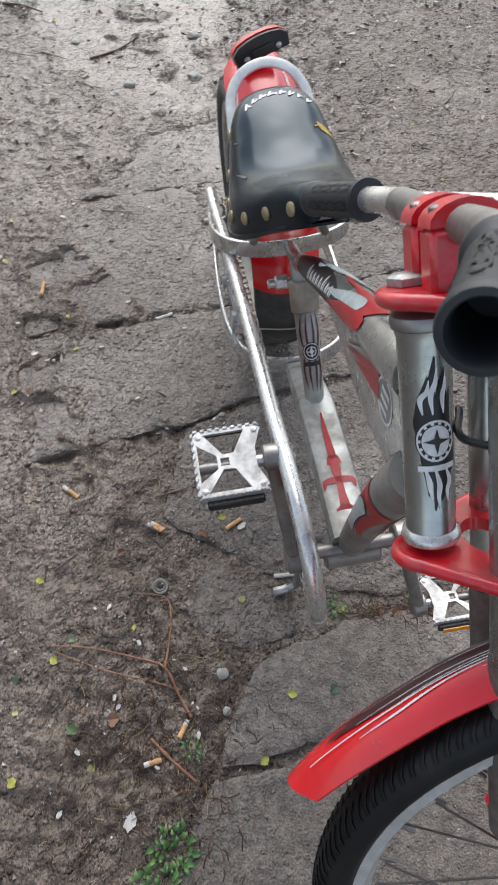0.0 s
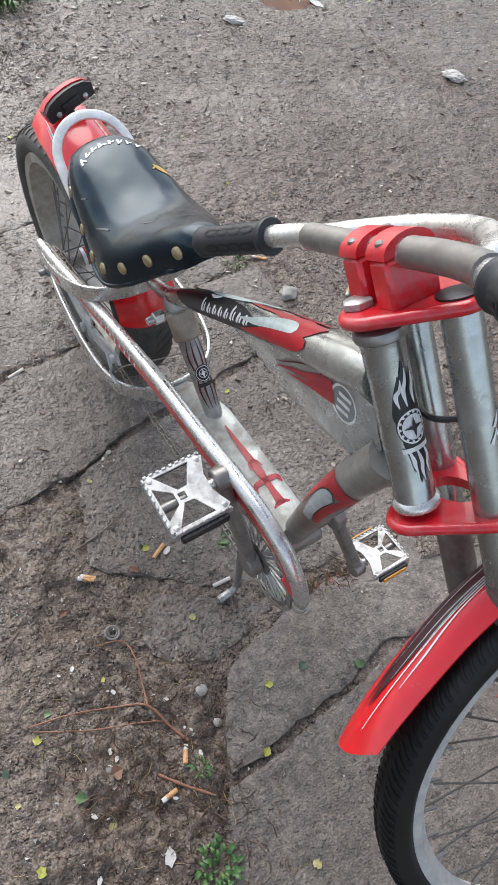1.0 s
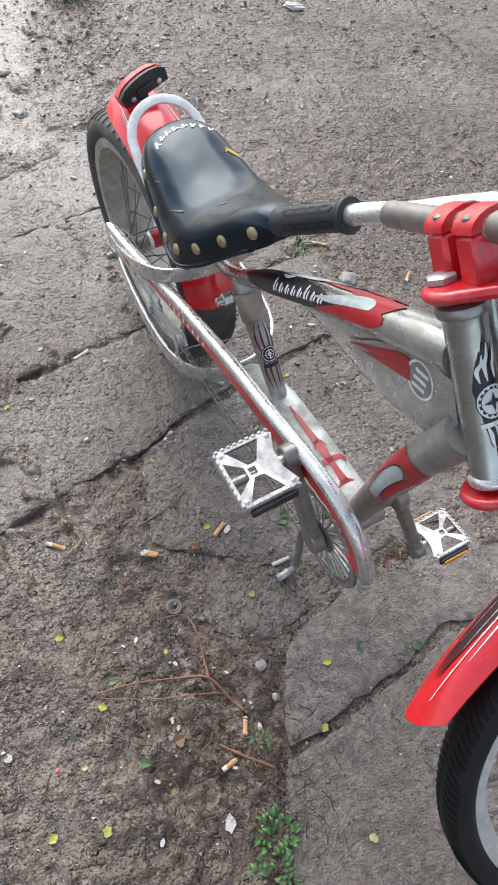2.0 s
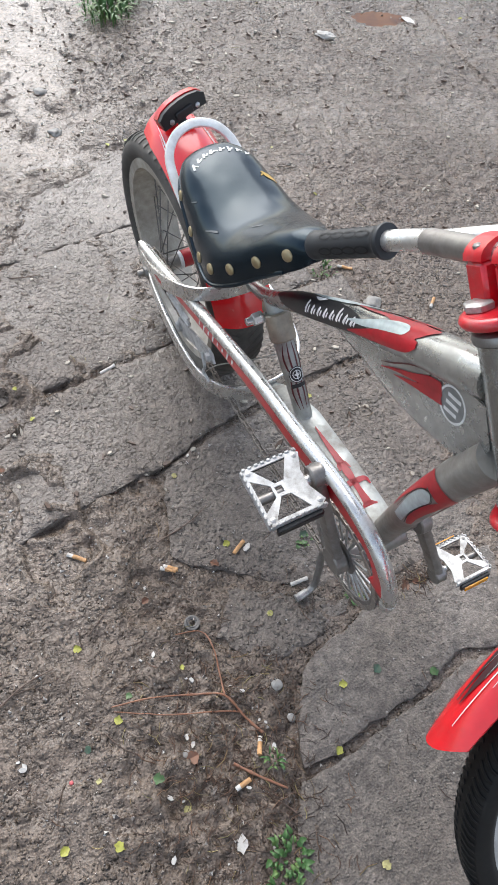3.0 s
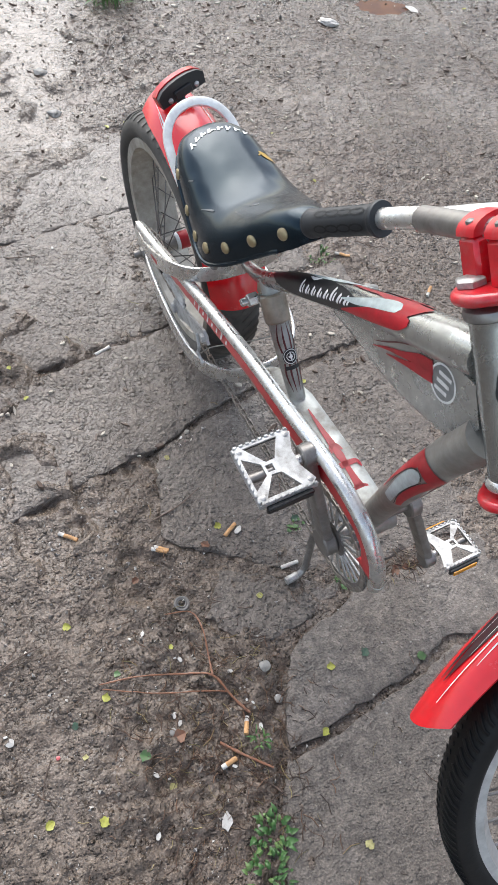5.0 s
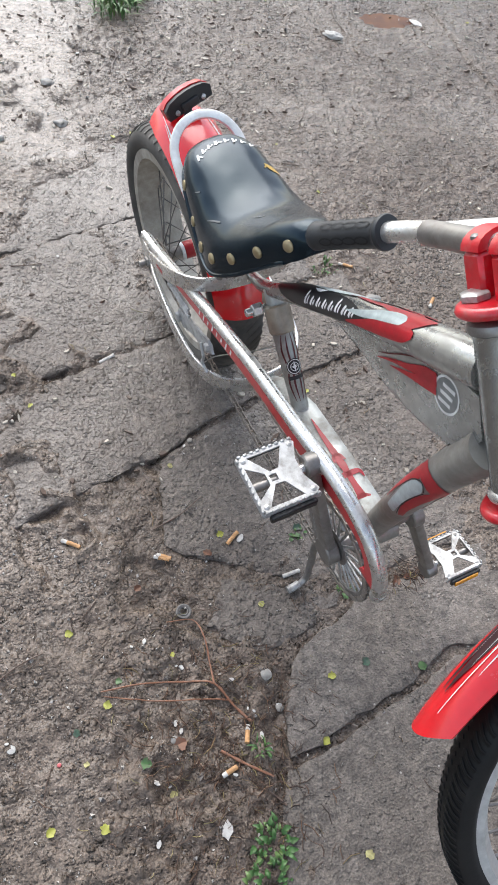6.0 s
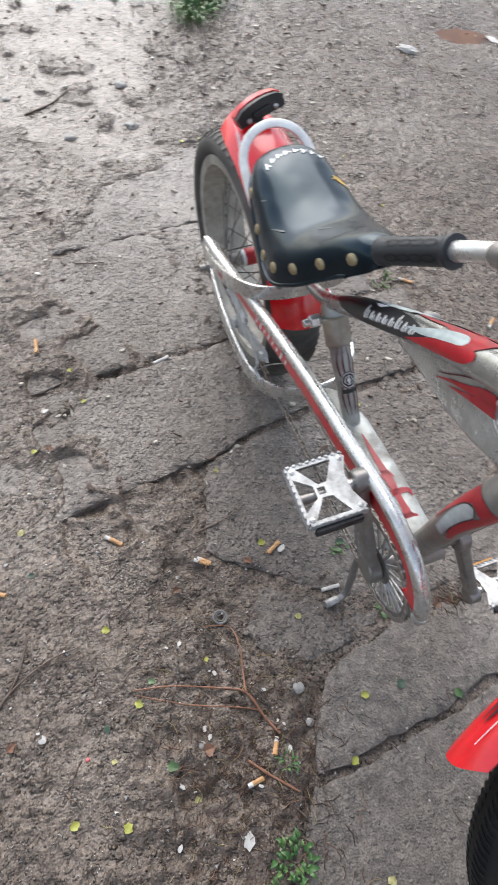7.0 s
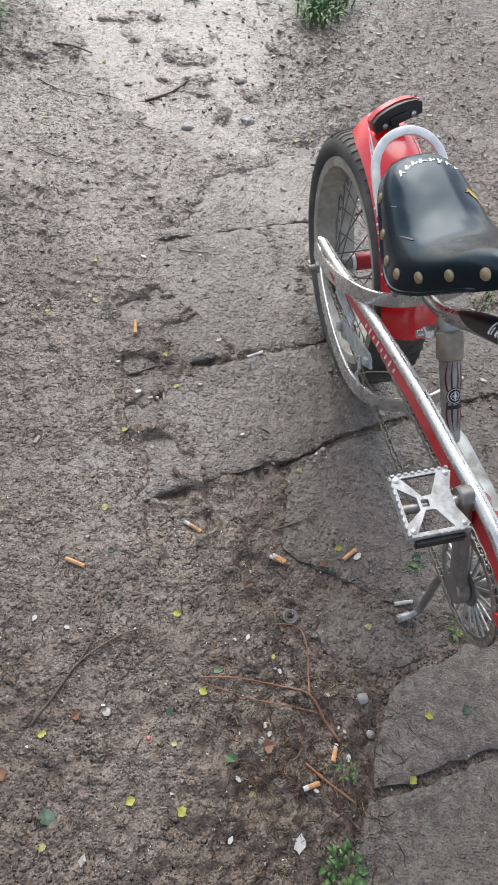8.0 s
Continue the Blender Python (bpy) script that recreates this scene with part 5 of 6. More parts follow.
def crown_outline(grow=0.0):
    out = []
    for cx, cy, r, a0, a1 in ((0.058, 0.045, 0.0205, -15, 130), (-0.003, 0.0, 0.0225, 120, 240), (0.040, -0.048, 0.0205, 230, 375)):
        for k in range(9):
            a = radians(a0 + (a1 - a0) * k / 8)
            out.append((cx + (r + grow) * math.cos(a), cy + (r + grow) * math.sin(a)))
    return out


hole = [(0.040 + 0.016 * math.cos(radians(-15 + 360 * k / 27)), 0.027 * math.sin(radians(-15 + 360 * k / 27))) for k in range(27)]


def crown(name, z, with_hole, label):
    o = crown_outline()
    geo = joined(plate(o, 0.010, FM @ Matrix.Translation((0, 0, z)), hole if with_hole else None), sweep([FM @ Vector((x, y, z)) for x, y in crown_outline(-0.001)], round_section(0.0056, n=10), closed=True, up=AX))
    return part(name, geo, RED_WORN, fork, label, 50)


crown("upper_crown", HT + 0.021, False, "scuffed red upper fork crown")
crown("lower_crown", -0.014, True, "scuffed red lower fork crown")
part("steerer_nut", lathe([(0.013, 0), (0.013, 0.005), (0.011, 0.0065), (0.0001, 0.007)], 6, FM @ Matrix.Translation((-0.006, 0.012, HT + 0.0265))), ALLOY, fork)

# front wheel axes
WC, WN = Vector((1.072, 0.196, 0.288)), Vector((0.839, -0.231, 0.492)).normalized()
WS = Vector((0, 0, 1)).cross(WN).normalized()
WU = WN.cross(WS)
WM = Matrix(((WS.x, WU.x, WN.x, WC.x), (WS.y, WU.y, WN.y, WC.y), (WS.z, WU.z, WN.z, WC.z), (0, 0, 0, 1)))
for s in (-1, 1):
    ls, ln = (0.040, -0.048) if s < 0 else (0.063, 0.045)
    base = lambda z: FM @ Vector((ls, ln, z))
    axle = WM @ Vector((0, 0, -s * 0.058))
    part("fork_leg", tube([base(HT + 0.018), base(HT * 0.5), base(-0.02), base(-0.10)], 0.0158, 18, 4), BRUSHED, fork, "grey steel fork leg")
    part("leg_cap", lathe([(0.0165, 0), (0.0165, 0.0015), (0.013, 0.0025), (0.0001, 0.003)], 24, FM @ Matrix.Translation((ls, ln, HT + 0.0262))), BLACKP, fork, "dark leg cap")
    part("fork_slider", tube([base(-0.085), base(-0.25)], 0.0172, 16, 1), RUSTY, fork, "grey lower leg with rust")
    part("dropout_arm", sweep([base(-0.235), base(-0.262).lerp(axle, 0.08), base(-0.262).lerp(axle, 0.5), axle], box_section(0.016, 0.056, 0.006), up=(0, 0, 1)), RED, fork, "red dropout arm")
    part("fork_dropout", rod(axle - WN * s * 0.012, axle + WN * s * 0.014, 0.030, 20), RED, fork, "red dropout")
part("leg_print", joined(*[strip([(x, y), (x + 0.006, y + 0.012)], [0.003, 0.001], on_rod(FM @ Vector((0.04, -0.048, 0)), FM @ Vector((0.04, -0.048, HT)), 0.0159, 0.3, 0.0006), 3) for x, y in ((-0.008, 0.06), (-0.002, 0.066), (0.004, 0.058), (-0.004, 0.074))]), WHITEINK, fork)

# stem and handlebar
for s in (-1, 1):
    part("stem_riser", joined(block((0.046, 0.024, 0.040), FM @ Matrix.Translation((0.0205, s * 0.0175, HT + 0.043)), 0.0035)), RED_WORN, fork, "red stem block")
    cap = []
    for k in range(11):
        a = radians(-4 + 188 * k / 10)
        cap.append((0.0205 + 0.0235 * math.cos(a), HT + 0.0645 + 0.0145 * math.sin(a)))
    cm2 = FM @ Matrix.Translation((0, s * 0.0175, 0)) @ Matrix(((1, 0, 0, 0), (0, 0, 1, 0), (0, 1, 0, 0), (0, 0, 0, 1)))
    part("bar_clamp", plate(cap, 0.0225, cm2), RED_WORN, fork, "red clamp cap")
    for e in (-0.016, 0.016):
        part("clamp_screw", lathe([(0.0042, 0), (0.0042, 0.003), (0.0028, 0.0045), (0.0001, 0.0046)], 10, FM @ Matrix.Translation((0.0205 + e, s * 0.0175, HT + 0.0715))), STEEL, fork)
BZ = HT + 0.064
left_bar = [(0.017, 0.0, BZ), (0.019, 0.05, BZ + 0.001), (0.023, 0.098, BZ + 0.003), (0.022, 0.125, BZ + 0.004), (0.013, 0.155, BZ + 0.005), (0.004, 0.195, BZ + 0.0045), (0.0, 0.213, BZ + 0.004)]
right_bar = [(-0.0255, -0.174, BZ - 0.002), (-0.018, -0.160, BZ - 0.001), (-0.004, -0.132, BZ + 0.001), (0.007, -0.100, BZ), (0.014, -0.066, BZ), (0.017, -0.035, BZ)]
bar = part("handlebar", tube([FM @ Vector(p) for p in right_bar + left_bar], 0.0106, 16, 6, up=AX), CHROME, fork, "dull chromed handlebar with a front loop")
loop = [(0.019, 0.118, BZ + 0.002), (0.036, 0.104, BZ), (0.066, 0.056, BZ - 0.003), (0.076, 0.030, BZ - 0.004), (0.078, 0.0, BZ - 0.004), (0.075, -0.034, BZ - 0.004), (0.062, -0.064, BZ - 0.003), (0.034, -0.098, BZ - 0.002), (0.002, -0.116, BZ - 0.001)]
part("front_loop", tube([FM @ Vector(p) for p in loop], 0.0105, 14, 6, up=AX), CHROME, bar)
for line in ([(0.018, 0.034, BZ + 0.0005), (0.0205, 0.07, BZ + 0.002), (0.023, 0.112, BZ + 0.0035)], [(0.017, -0.034, BZ), (0.014, -0.070, BZ), (0.004, -0.112, BZ + 0.001), (-0.006, -0.136, BZ + 0.002)]):
    part("bar_sleeve", tube([FM @ Vector(p) for p in line], 0.0118, 16, 4, up=AX), STEEL, bar, "brownish tarnished sleeve")
GRIP_RELIEF = plain("grip_relief", (0.006, 0.007, 0.008), 0.6)
for a, b in (((0.0110, 0.162, BZ + 0.005), (-0.0132, 0.273, BZ + 0.003)), ((-0.016, -0.158, BZ + 0.002), (-0.056, -0.233, 0.211))):
    g0, g1 = FM @ Vector(a), FM @ Vector(b)
    d = (g1 - g0).normalized()
    gmx = Matrix.Translation(g0) @ d.to_track_quat("Z", "Y").to_matrix().to_4x4()
    L = (g1 - g0).length
    prof = [(0.0112, 0.0), (0.0172, 0.0), (0.0182, 0.003), (0.0172, 0.006), (0.0148, 0.009)] + [(0.0148 + (0.0006 if k % 2 else -0.0004), 0.014 + k * (L - 0.03) / 16) for k in range(17)] + [(0.0158, L - 0.009), (0.0162, L - 0.002), (0.0154, L), (0.0126, L + 0.0005), (0.0116, L - 0.002), (0.0112, L - 0.045), (0.0001, L - 0.046)]
    grip = part("grip", lathe(prof, 30, gmx), GRIPMAT, bar, "black rubber grip with an open end")
    gmap2 = on_rod(g0, g1, 0.0155, 0, 0.0)
    pat = []
    for q in range(6):
        for k in range(4):
            pat.append(strip([(0.017 * (q - 2.5) + 0.004 * math.cos(e), 0.024 + k * (L - 0.045) / 3.6 + 0.0095 * math.sin(e)) for e in np.linspace(0, 2 * math.pi, 9)], [0.0018] * 9, gmap2, 2))
    part("grip_pattern", joined(*pat), GRIP_RELIEF, grip)

# front mudguard and wheel
fw = wheel("front_wheel", WM, 0.3235, 0.297, 0.024, 0.015, 36, 0.048, RIM, 170, bike, RUBBER)
GM = WM @ Matrix.Translation((0, 0, -0.0135))
FG = part("front_mudguard", guard_shell(GM, 0.358, 0.0275, 160, 30, 0.016, 52, lambda t: (0.017 * max(0, (0.16 - t) / 0.16) ** 1.5, 1 + 0.08 * max(0, (0.16 - t) / 0.16)), 2.4), RED, bike, "glossy red front mudguard with white pinstripes")
D3 = lambda y: radians(y) * 0.356
fg0, fg1 = (on_guard(GM, 0.358, 0.0275, 0.016, h, lambda y: 0.017 * max(0, (0.16 - (160 - y) / 130) / 0.16) ** 1.5) for h in (0.0008, 0.0013))
fg = lambda x, y: fg1(x, math.degrees(y / 0.356))
fgd = lambda x, y: fg0(x, math.degrees(y / 0.356))
for line, widths in (([(0.010, 156), (0.0085, 146), (0.006, 134), (0.004, 118), (0.003, 98), (0.003, 70)], [0.0012, 0.0018, 0.0016, 0.0014, 0.0014, 0.0012]), ([(0.003, 147), (0.001, 138), (0.0, 122), (-0.001, 98), (-0.001, 70)], [0.0003, 0.0012, 0.0012, 0.0012, 0.0012]),
                     ([(0.0145, 147), (0.0125, 140), (0.0085, 132), (0.0065, 124)], [0.0005, 0.0026, 0.0020, 0.0005]), ([(0.007, 143), (0.004, 132), (0.0, 118), (-0.004, 98), (-0.005, 70)], [0.0003, 0.0010, 0.0010, 0.0010, 0.0010]), ([(-0.006, 146), (-0.009, 128), (-0.011, 106), (-0.011, 80)], [0.0003, 0.0012, 0.001, 0.001]), ([(0.011, 128), (0.009, 116), (0.0075, 98), (0.007, 70)], [0.0003, 0.0012, 0.0012, 0.0012])):
    part("pinstripe", strip([(x - 0.001, D3(y)) for x, y in line], [0.6 * w for w in widths], fg, 10), WHITEINK, FG)
# dark maroon bands that widen away from the mudguard's tip
DARK_MAROON = plain("dark_maroon", (0.055, 0.018, 0.020), 0.3)
for line, widths in (([(-0.001, 153), (-0.002, 144), (-0.0045, 130), (-0.006, 112), (-0.006, 92), (-0.006, 70)], [0.0006, 0.010, 0.019, 0.022, 0.022, 0.022]), ([(-0.006, 153), (-0.012, 138), (-0.016, 120), (-0.018, 80)], [0.001, 0.007, 0.010, 0.010])):
    part("dark_stripe", strip([(x, D3(y)) for x, y in line], widths, fgd, 10), DARK_MAROON, FG)
part("brake_cable", tube([FM @ Vector((0.03, 0.02, HT * 0.55)), FM @ Vector((0.02, -0.03, HT * 0.52)), FM @ Vector((0.10, -0.07, HT * 0.5)), FM @ Vector((0.20, -0.05, HT * 0.55))], 0.0028, 8), BLACKP, bike, "black cable")


# ---- loose things on the ground ----
from_top = lambda x, y: float(max(-0.004, mud_height(np.array([x]), np.array([y]))[0]))
SLABS = [ob for ob in pavement.children]
bpy.context.view_layer.update()


def ground_z(x, y):
    """The height of mud or slab at a place."""
    best = from_top(x, y)
    for ob in SLABS:
        hit, place, _, _ = ob.ray_cast(Vector((x, y, 1)), Vector((0, 0, -1)))
        if hit:
            best = max(best, place.z)
    return best


LEAF_YELLOW = surface("yellow_leaf", (0.36, 0.36, 0.06), 0.45, dirt=(0.13, 0.11, 0.05), dirt_amount=0.5, spots=150)
LEAF_PALE = surface("pale_yellow_leaf", (0.4, 0.37, 0.15), 0.5, dirt=(0.15, 0.12, 0.06), dirt_amount=0.6, spots=150)
LEAF_GREEN = surface("green_leaf", (0.07, 0.15, 0.045), 0.4, dirt_amount=0.5, spots=150)
LEAF_DARK = surface("dark_green_leaf", (0.05, 0.1, 0.06), 0.4, dirt_amount=0.5, spots=150)
LEAF_BROWN = surface("dead_leaf", (0.2, 0.09, 0.05), 0.55, dirt_amount=0.6, spots=120)
PAPER = surface("wet_white_paper", (0.52, 0.5, 0.46), 0.5, dirt=(0.2, 0.17, 0.14), dirt_amount=0.5, spots=130)
CORK = surface("cork_tip_paper", (0.5, 0.27, 0.11), 0.55, dirt=(0.18, 0.12, 0.07), dirt_amount=0.5, spots=160)
WOOD = surface("wet_twig_bark", (0.10, 0.065, 0.046), 0.45, dirt_amount=0.3, spots=60)
WOOD_RED = surface("reddish_twig", (0.25, 0.11, 0.06), 0.4, dirt_amount=0.45, spots=60)
STONEMAT = surface("pale_stone", (0.3, 0.29, 0.265), 0.5, dirt_amount=0.6, spots=60)
GRASS = plain("weed_green", (0.05, 0.125, 0.028), 0.45)
GRASS_PALE = plain("pale_weed_green", (0.11, 0.19, 0.05), 0.45)


def leaf(kind, x, y, size, turn, material, label, curl=0.3):
    """A small leaf with a midrib fold and curled edges."""
    rnd = random.Random(int((x * 7919 + y * 104729) * 1000))
    v, f, n = [], [], 8
    for i in range(n + 1):
        t = i / n
        w = 0.42 * math.sin(math.pi * min(1, t * 0.96 + 0.03)) ** 0.75
        for q in (-1, -0.5, 0, 0.5, 1):
            jag = 1 + 0.3 * rnd.uniform(-1, 1) * (abs(q) == 1)
            v.append(Vector(((t - 0.5) * size, q * w * jag * size, size * (curl * (abs(q) ** 1.5) * w * (1.6 if q > 0 else 0.4) + 0.10 * math.sin(t * 5 + rnd.random()) * 0.4))))
    for i in range(n):
        f += [(5 * i + q, 5 * i + q + 1, 5 * i + q + 6, 5 * i + q + 5) for q in range(4)]
    k = len(v)
    v += [p - Vector((0, 0, 0.0006)) for p in v]
    f += [tuple(k + q for q in g)[::-1] for g in f]
    ob = part(kind, (v, f), material)
    ob.matrix_world = Matrix.Translation((x, y, ground_z(x, y) + 0.0015)) @ Matrix.Rotation(turn, 4, "Z") @ Matrix.Rotation(rnd.uniform(-0.25, 0.25), 4, "X") @ Matrix.Rotation(rnd.uniform(-0.25, 0.25), 4, "Y")
    return tagged(ob, label, "leaf", "fallen leaves")


rnd3 = random.Random(5)
YELLOW = [(-0.323, 0.156), (-0.18, -0.016), (-0.128, -0.133), (-0.162, -0.21), (-0.141, -0.295), (-0.212, -0.287), (-0.317, -0.35), (-0.347, -0.213), (-0.026, -0.071), (0.126, -0.006), (0.278, 0.001), (0.183, -0.229), (-0.046, -0.266), (-0.265, 0.506), (-0.448, 0.754), (-0.427, 0.64), (-0.517, 0.596), (-0.316, 0.319), (0.009, 0.279), (-0.574, 1.579), (-0.025, 1.313), (0.023, 1.335), (-0.673, 1.269), (-0.236, 0.44), (0.405, 1.272), (0.473, 1.064), (1.216, 1.971), (0.529, 2.085), (0.079, 0.13), (0.214, -0.138), (0.208, -0.382), (0.128, -0.005), (0.301, 0.43)]
for k, (x, y) in enumerate(YELLOW):
    leaf("fallen_leaf", x, y, rnd3.uniform(0.009, 0.015), rnd3.uniform(0, 6.3), LEAF_YELLOW if k % 3 else LEAF_PALE, "small yellow leaf lying on wet mud")
GREENS = [(-0.3, 0.078), (-0.11, -0.101), (-0.174, -0.166), (-0.08, -0.222), (-0.318, -0.313), (0.212, 0.112), (0.273, -0.123), (0.363, -0.142), (0.216, 0.128), (0.536, 0.356)]
for k, (x, y) in enumerate(GREENS):
    leaf("fallen_leaf", x, y, 0.026 if k == 4 else rnd3.uniform(0.010, 0.017), rnd3.uniform(0, 6.3), LEAF_GREEN if k % 2 else LEAF_DARK, "green leaf lying on the wet ground")
DEAD = [(-0.306, -0.183), (-0.389, -0.268), (-0.03, -0.202), (-0.291, 0.329), (-0.069, 0.049), (0.339, -0.002), (0.363, 0.005), (0.383, 0.009), (0.052, 0.097)]
for k, (x, y) in enumerate(DEAD):
    leaf("dead_leaf", x, y, rnd3.uniform(0.011, 0.020), rnd3.uniform(0, 6.3), LEAF_BROWN, "curled reddish brown dead leaf", 0.7)

# scraps of paper and chips; the last two imitate sky reflected in the brown puddle
SCRAPS = [(-0.344, -0.057), (-0.396, -0.046), (-0.264, -0.177), (-0.073, -0.323), (-0.342, 0.098), (0.112, 0.118), (-0.015, -0.091), (0.09, -0.207), (0.042, -0.255), (0.019, -0.322), (-0.351, 0.795), (-0.472, 0.683), (-0.605, 0.602), (-0.305, 0.412), (-0.176, 0.857), (-0.629, 1.088), (-0.099, 1.734), (0.115, 0.12), (0.04, 0.321), (0.021, 0.849), (1.167, 1.745), (-0.022, -0.088), (-0.087, -0.052), (-0.067, -0.046), (-0.033, -0.172), (-0.026, -0.183), (0.076, -0.166), (0.084, -0.172), (0.124, -0.167), (-0.05, -0.255), (-0.068, -0.248), (0.057, -0.122), (0.094, -0.361), (-0.27, -0.166), (-0.261, -0.173), (1.03, 1.975), (1.018, 1.985)]
for k, (x, y) in enumerate(SCRAPS):
    # k 35: large white piece added as the puddle's bright reflection
    r = (0.022 if k == 35 else 0.007 if k == 5 else 0.010 if k == 9 else (rnd3.uniform(0.003, 0.006) if k < 21 else rnd3.uniform(0.002, 0.0042)))
    n = 11
    out = [(r * rnd3.uniform(0.7, 1.1) * math.cos(2 * math.pi * q / n) * 1.3, r * rnd3.uniform(0.7, 1.1) * math.sin(2 * math.pi * q / n) * 0.8) for q in range(n)]
    ob = part("paper_scrap", plate(out, 0.0016), PAPER, sharp=20)
    ob.matrix_world = Matrix.Translation((x, y, ground_z(x, y) + 0.0018)) @ Matrix.Rotation(rnd3.uniform(0, 6.3), 4, "Z") @ Matrix.Rotation(rnd3.uniform(-0.3, 0.3), 4, "X")
    tagged(ob, "torn scrap of dirty white paper; at the brown puddle, a stand-in for reflected sky", "scrap", "paper scraps")


def crumpled(x, y, length, width, turn, seed, label):
    """A trodden ball of paper: a flattened lump with folds."""
    bm = bmesh.new()
    bmesh.ops.create_icosphere(bm, subdivisions=4, radius=1.0)
    for v in bm.verts:
        p = v.co * 2.1 + Vector((seed, 0, 0))
        v.co *= 1 + 0.34 * noise.noise(p) - 0.22 * abs(noise.noise(p * 2.3)) + 0.12 * noise.noise(p * 5)
        v.co = Vector((v.co.x * length / 2, v.co.y * width / 2, v.co.z * width * 0.28))
    me = bpy.data.meshes.new("crumpled_paper")
    bm.to_mesh(me)
    bm.free()
    me.shade_smooth()
    me.set_sharp_from_angle(angle=radians(32))
    me.materials.append(PAPER)
    ob = new("crumpled_paper", me)
    ob.matrix_world = Matrix.Translation((x, y, ground_z(x, y) + width * 0.16)) @ Matrix.Rotation(turn, 4, "Z")
    return tagged(ob, label, "paper")


crumpled(0.705, 1.855, 0.068, 0.034, -0.5, 3.0, "crumpled wad of wet white paper")
crumpled(1.307, 1.482, 0.072, 0.046, -0.8, 9.0, "small crumpled scrap of white paper")

STONES = [(0.11, -0.122), (0.124, -0.169), (-0.187, 1.583), (-0.311, 1.316), (-0.155, 1.381), (-0.491, 1.484), (0.506, 0.669), (-0.037, -0.195)]
for k, (x, y) in enumerate(STONES):
    r = (0.009, 0.006, 0.017, 0.014, 0.017, 0.010, 0.02, 0.005)[k]
    bm = bmesh.new()
    bmesh.ops.create_icosphere(bm, subdivisions=3, radius=r)
    for v in bm.verts:
        v.co *= 1 + 0.55 * noise.noise(v.co * 75 + Vector((k * 3.1, 0, 0)))
        v.co.z *= 0.4
    me = bpy.data.meshes.new("stone")
    bm.to_mesh(me)
    bm.free()
    me.shade_smooth()
    me.materials.append(STONEMAT)
    ob = new("stone", me)
    ob.location = (x, y, ground_z(x, y) + r * 0.12)
    tagged(ob, "rough pale stone half sunk in mud", "stone", "stones")


def crumbs(name, count, seed, sizes, material, label):
    """Flat splinters and crumbs trodden into the mud, thickest between the wheel and the grass."""
    rng = random.Random(seed)
    verts, faces = [], []
    while len(faces) < count * 6:
        x, y = rng.uniform(-1.2, 1.8), rng.uniform(0.2, 2.7)
        thick = math.exp(-((x - 0.15) / 0.35) ** 2 - ((y - 1.75) / 0.4) ** 2)
        if rng.random() > 0.22 + 0.78 * thick or math.hypot(x - 1.2, y - 1.52) < 0.17:
            continue
        r, turn, long = rng.uniform(*sizes) * rng.uniform(0.6, 1.0), rng.uniform(0, 6.3), rng.uniform(1.0, 2.3)
        tilt, z = Vector((rng.uniform(-0.35, 0.35), rng.uniform(-0.35, 0.35))), ground_z(x, y)
        ring = []
        for q in range(5):
            a, w = 2 * math.pi * q / 5, r * rng.uniform(0.7, 1.2)
            u, v = w * long * math.cos(a), w * math.sin(a) * 0.8
            ring.append((u * math.cos(turn) - v * math.sin(turn), u * math.sin(turn) + v * math.cos(turn)))
        n = len(verts)
        for h, grow in ((0.45 * r + 0.001, 0.8), (-0.002, 1.0)):
            verts.extend((x + u * grow, y + v * grow, z + h + tilt.x * u + tilt.y * v) for u, v in ring)
        faces.append(tuple(range(n, n + 5)))
        faces.extend((n + q, n + 5 + q, n + 5 + (q + 1) % 5, n + (q + 1) % 5) for q in range(5))
    me = bpy.data.meshes.new(name)
    me.from_pydata(verts, [], faces)
    me.materials.append(material)
    tagged(new(name, me), label, "litter", kind="stuff")


PALECHIP = surface("pale_wood_chip", (0.46, 0.41, 0.335), 0.55, dirt=(0.2, 0.165, 0.13), dirt_amount=0.4, spots=120)
crumbs("pale_chips", 800, 5, (0.0025, 0.0075), PALECHIP, "pale wood chips and crumbs trodden into wet mud")
crumbs("bark_crumbs", 950, 8, (0.0025, 0.0075), WOOD, "dark crumbs of wet bark scattered over mud")

berry = part("berry", lathe([(0.0001, 0.0), (0.0024, 0.0006), (0.0032, 0.0022), (0.0026, 0.0042), (0.0008, 0.005), (0.0001, 0.0049)], 14, Matrix.Translation((-0.199, -0.205, ground_z(-0.199, -0.205) - 0.001))), plain("pink_red_berry", (0.6, 0.13, 0.13), 0.4))
tagged(berry, "small pinkish red berry lying on mud", "berry")

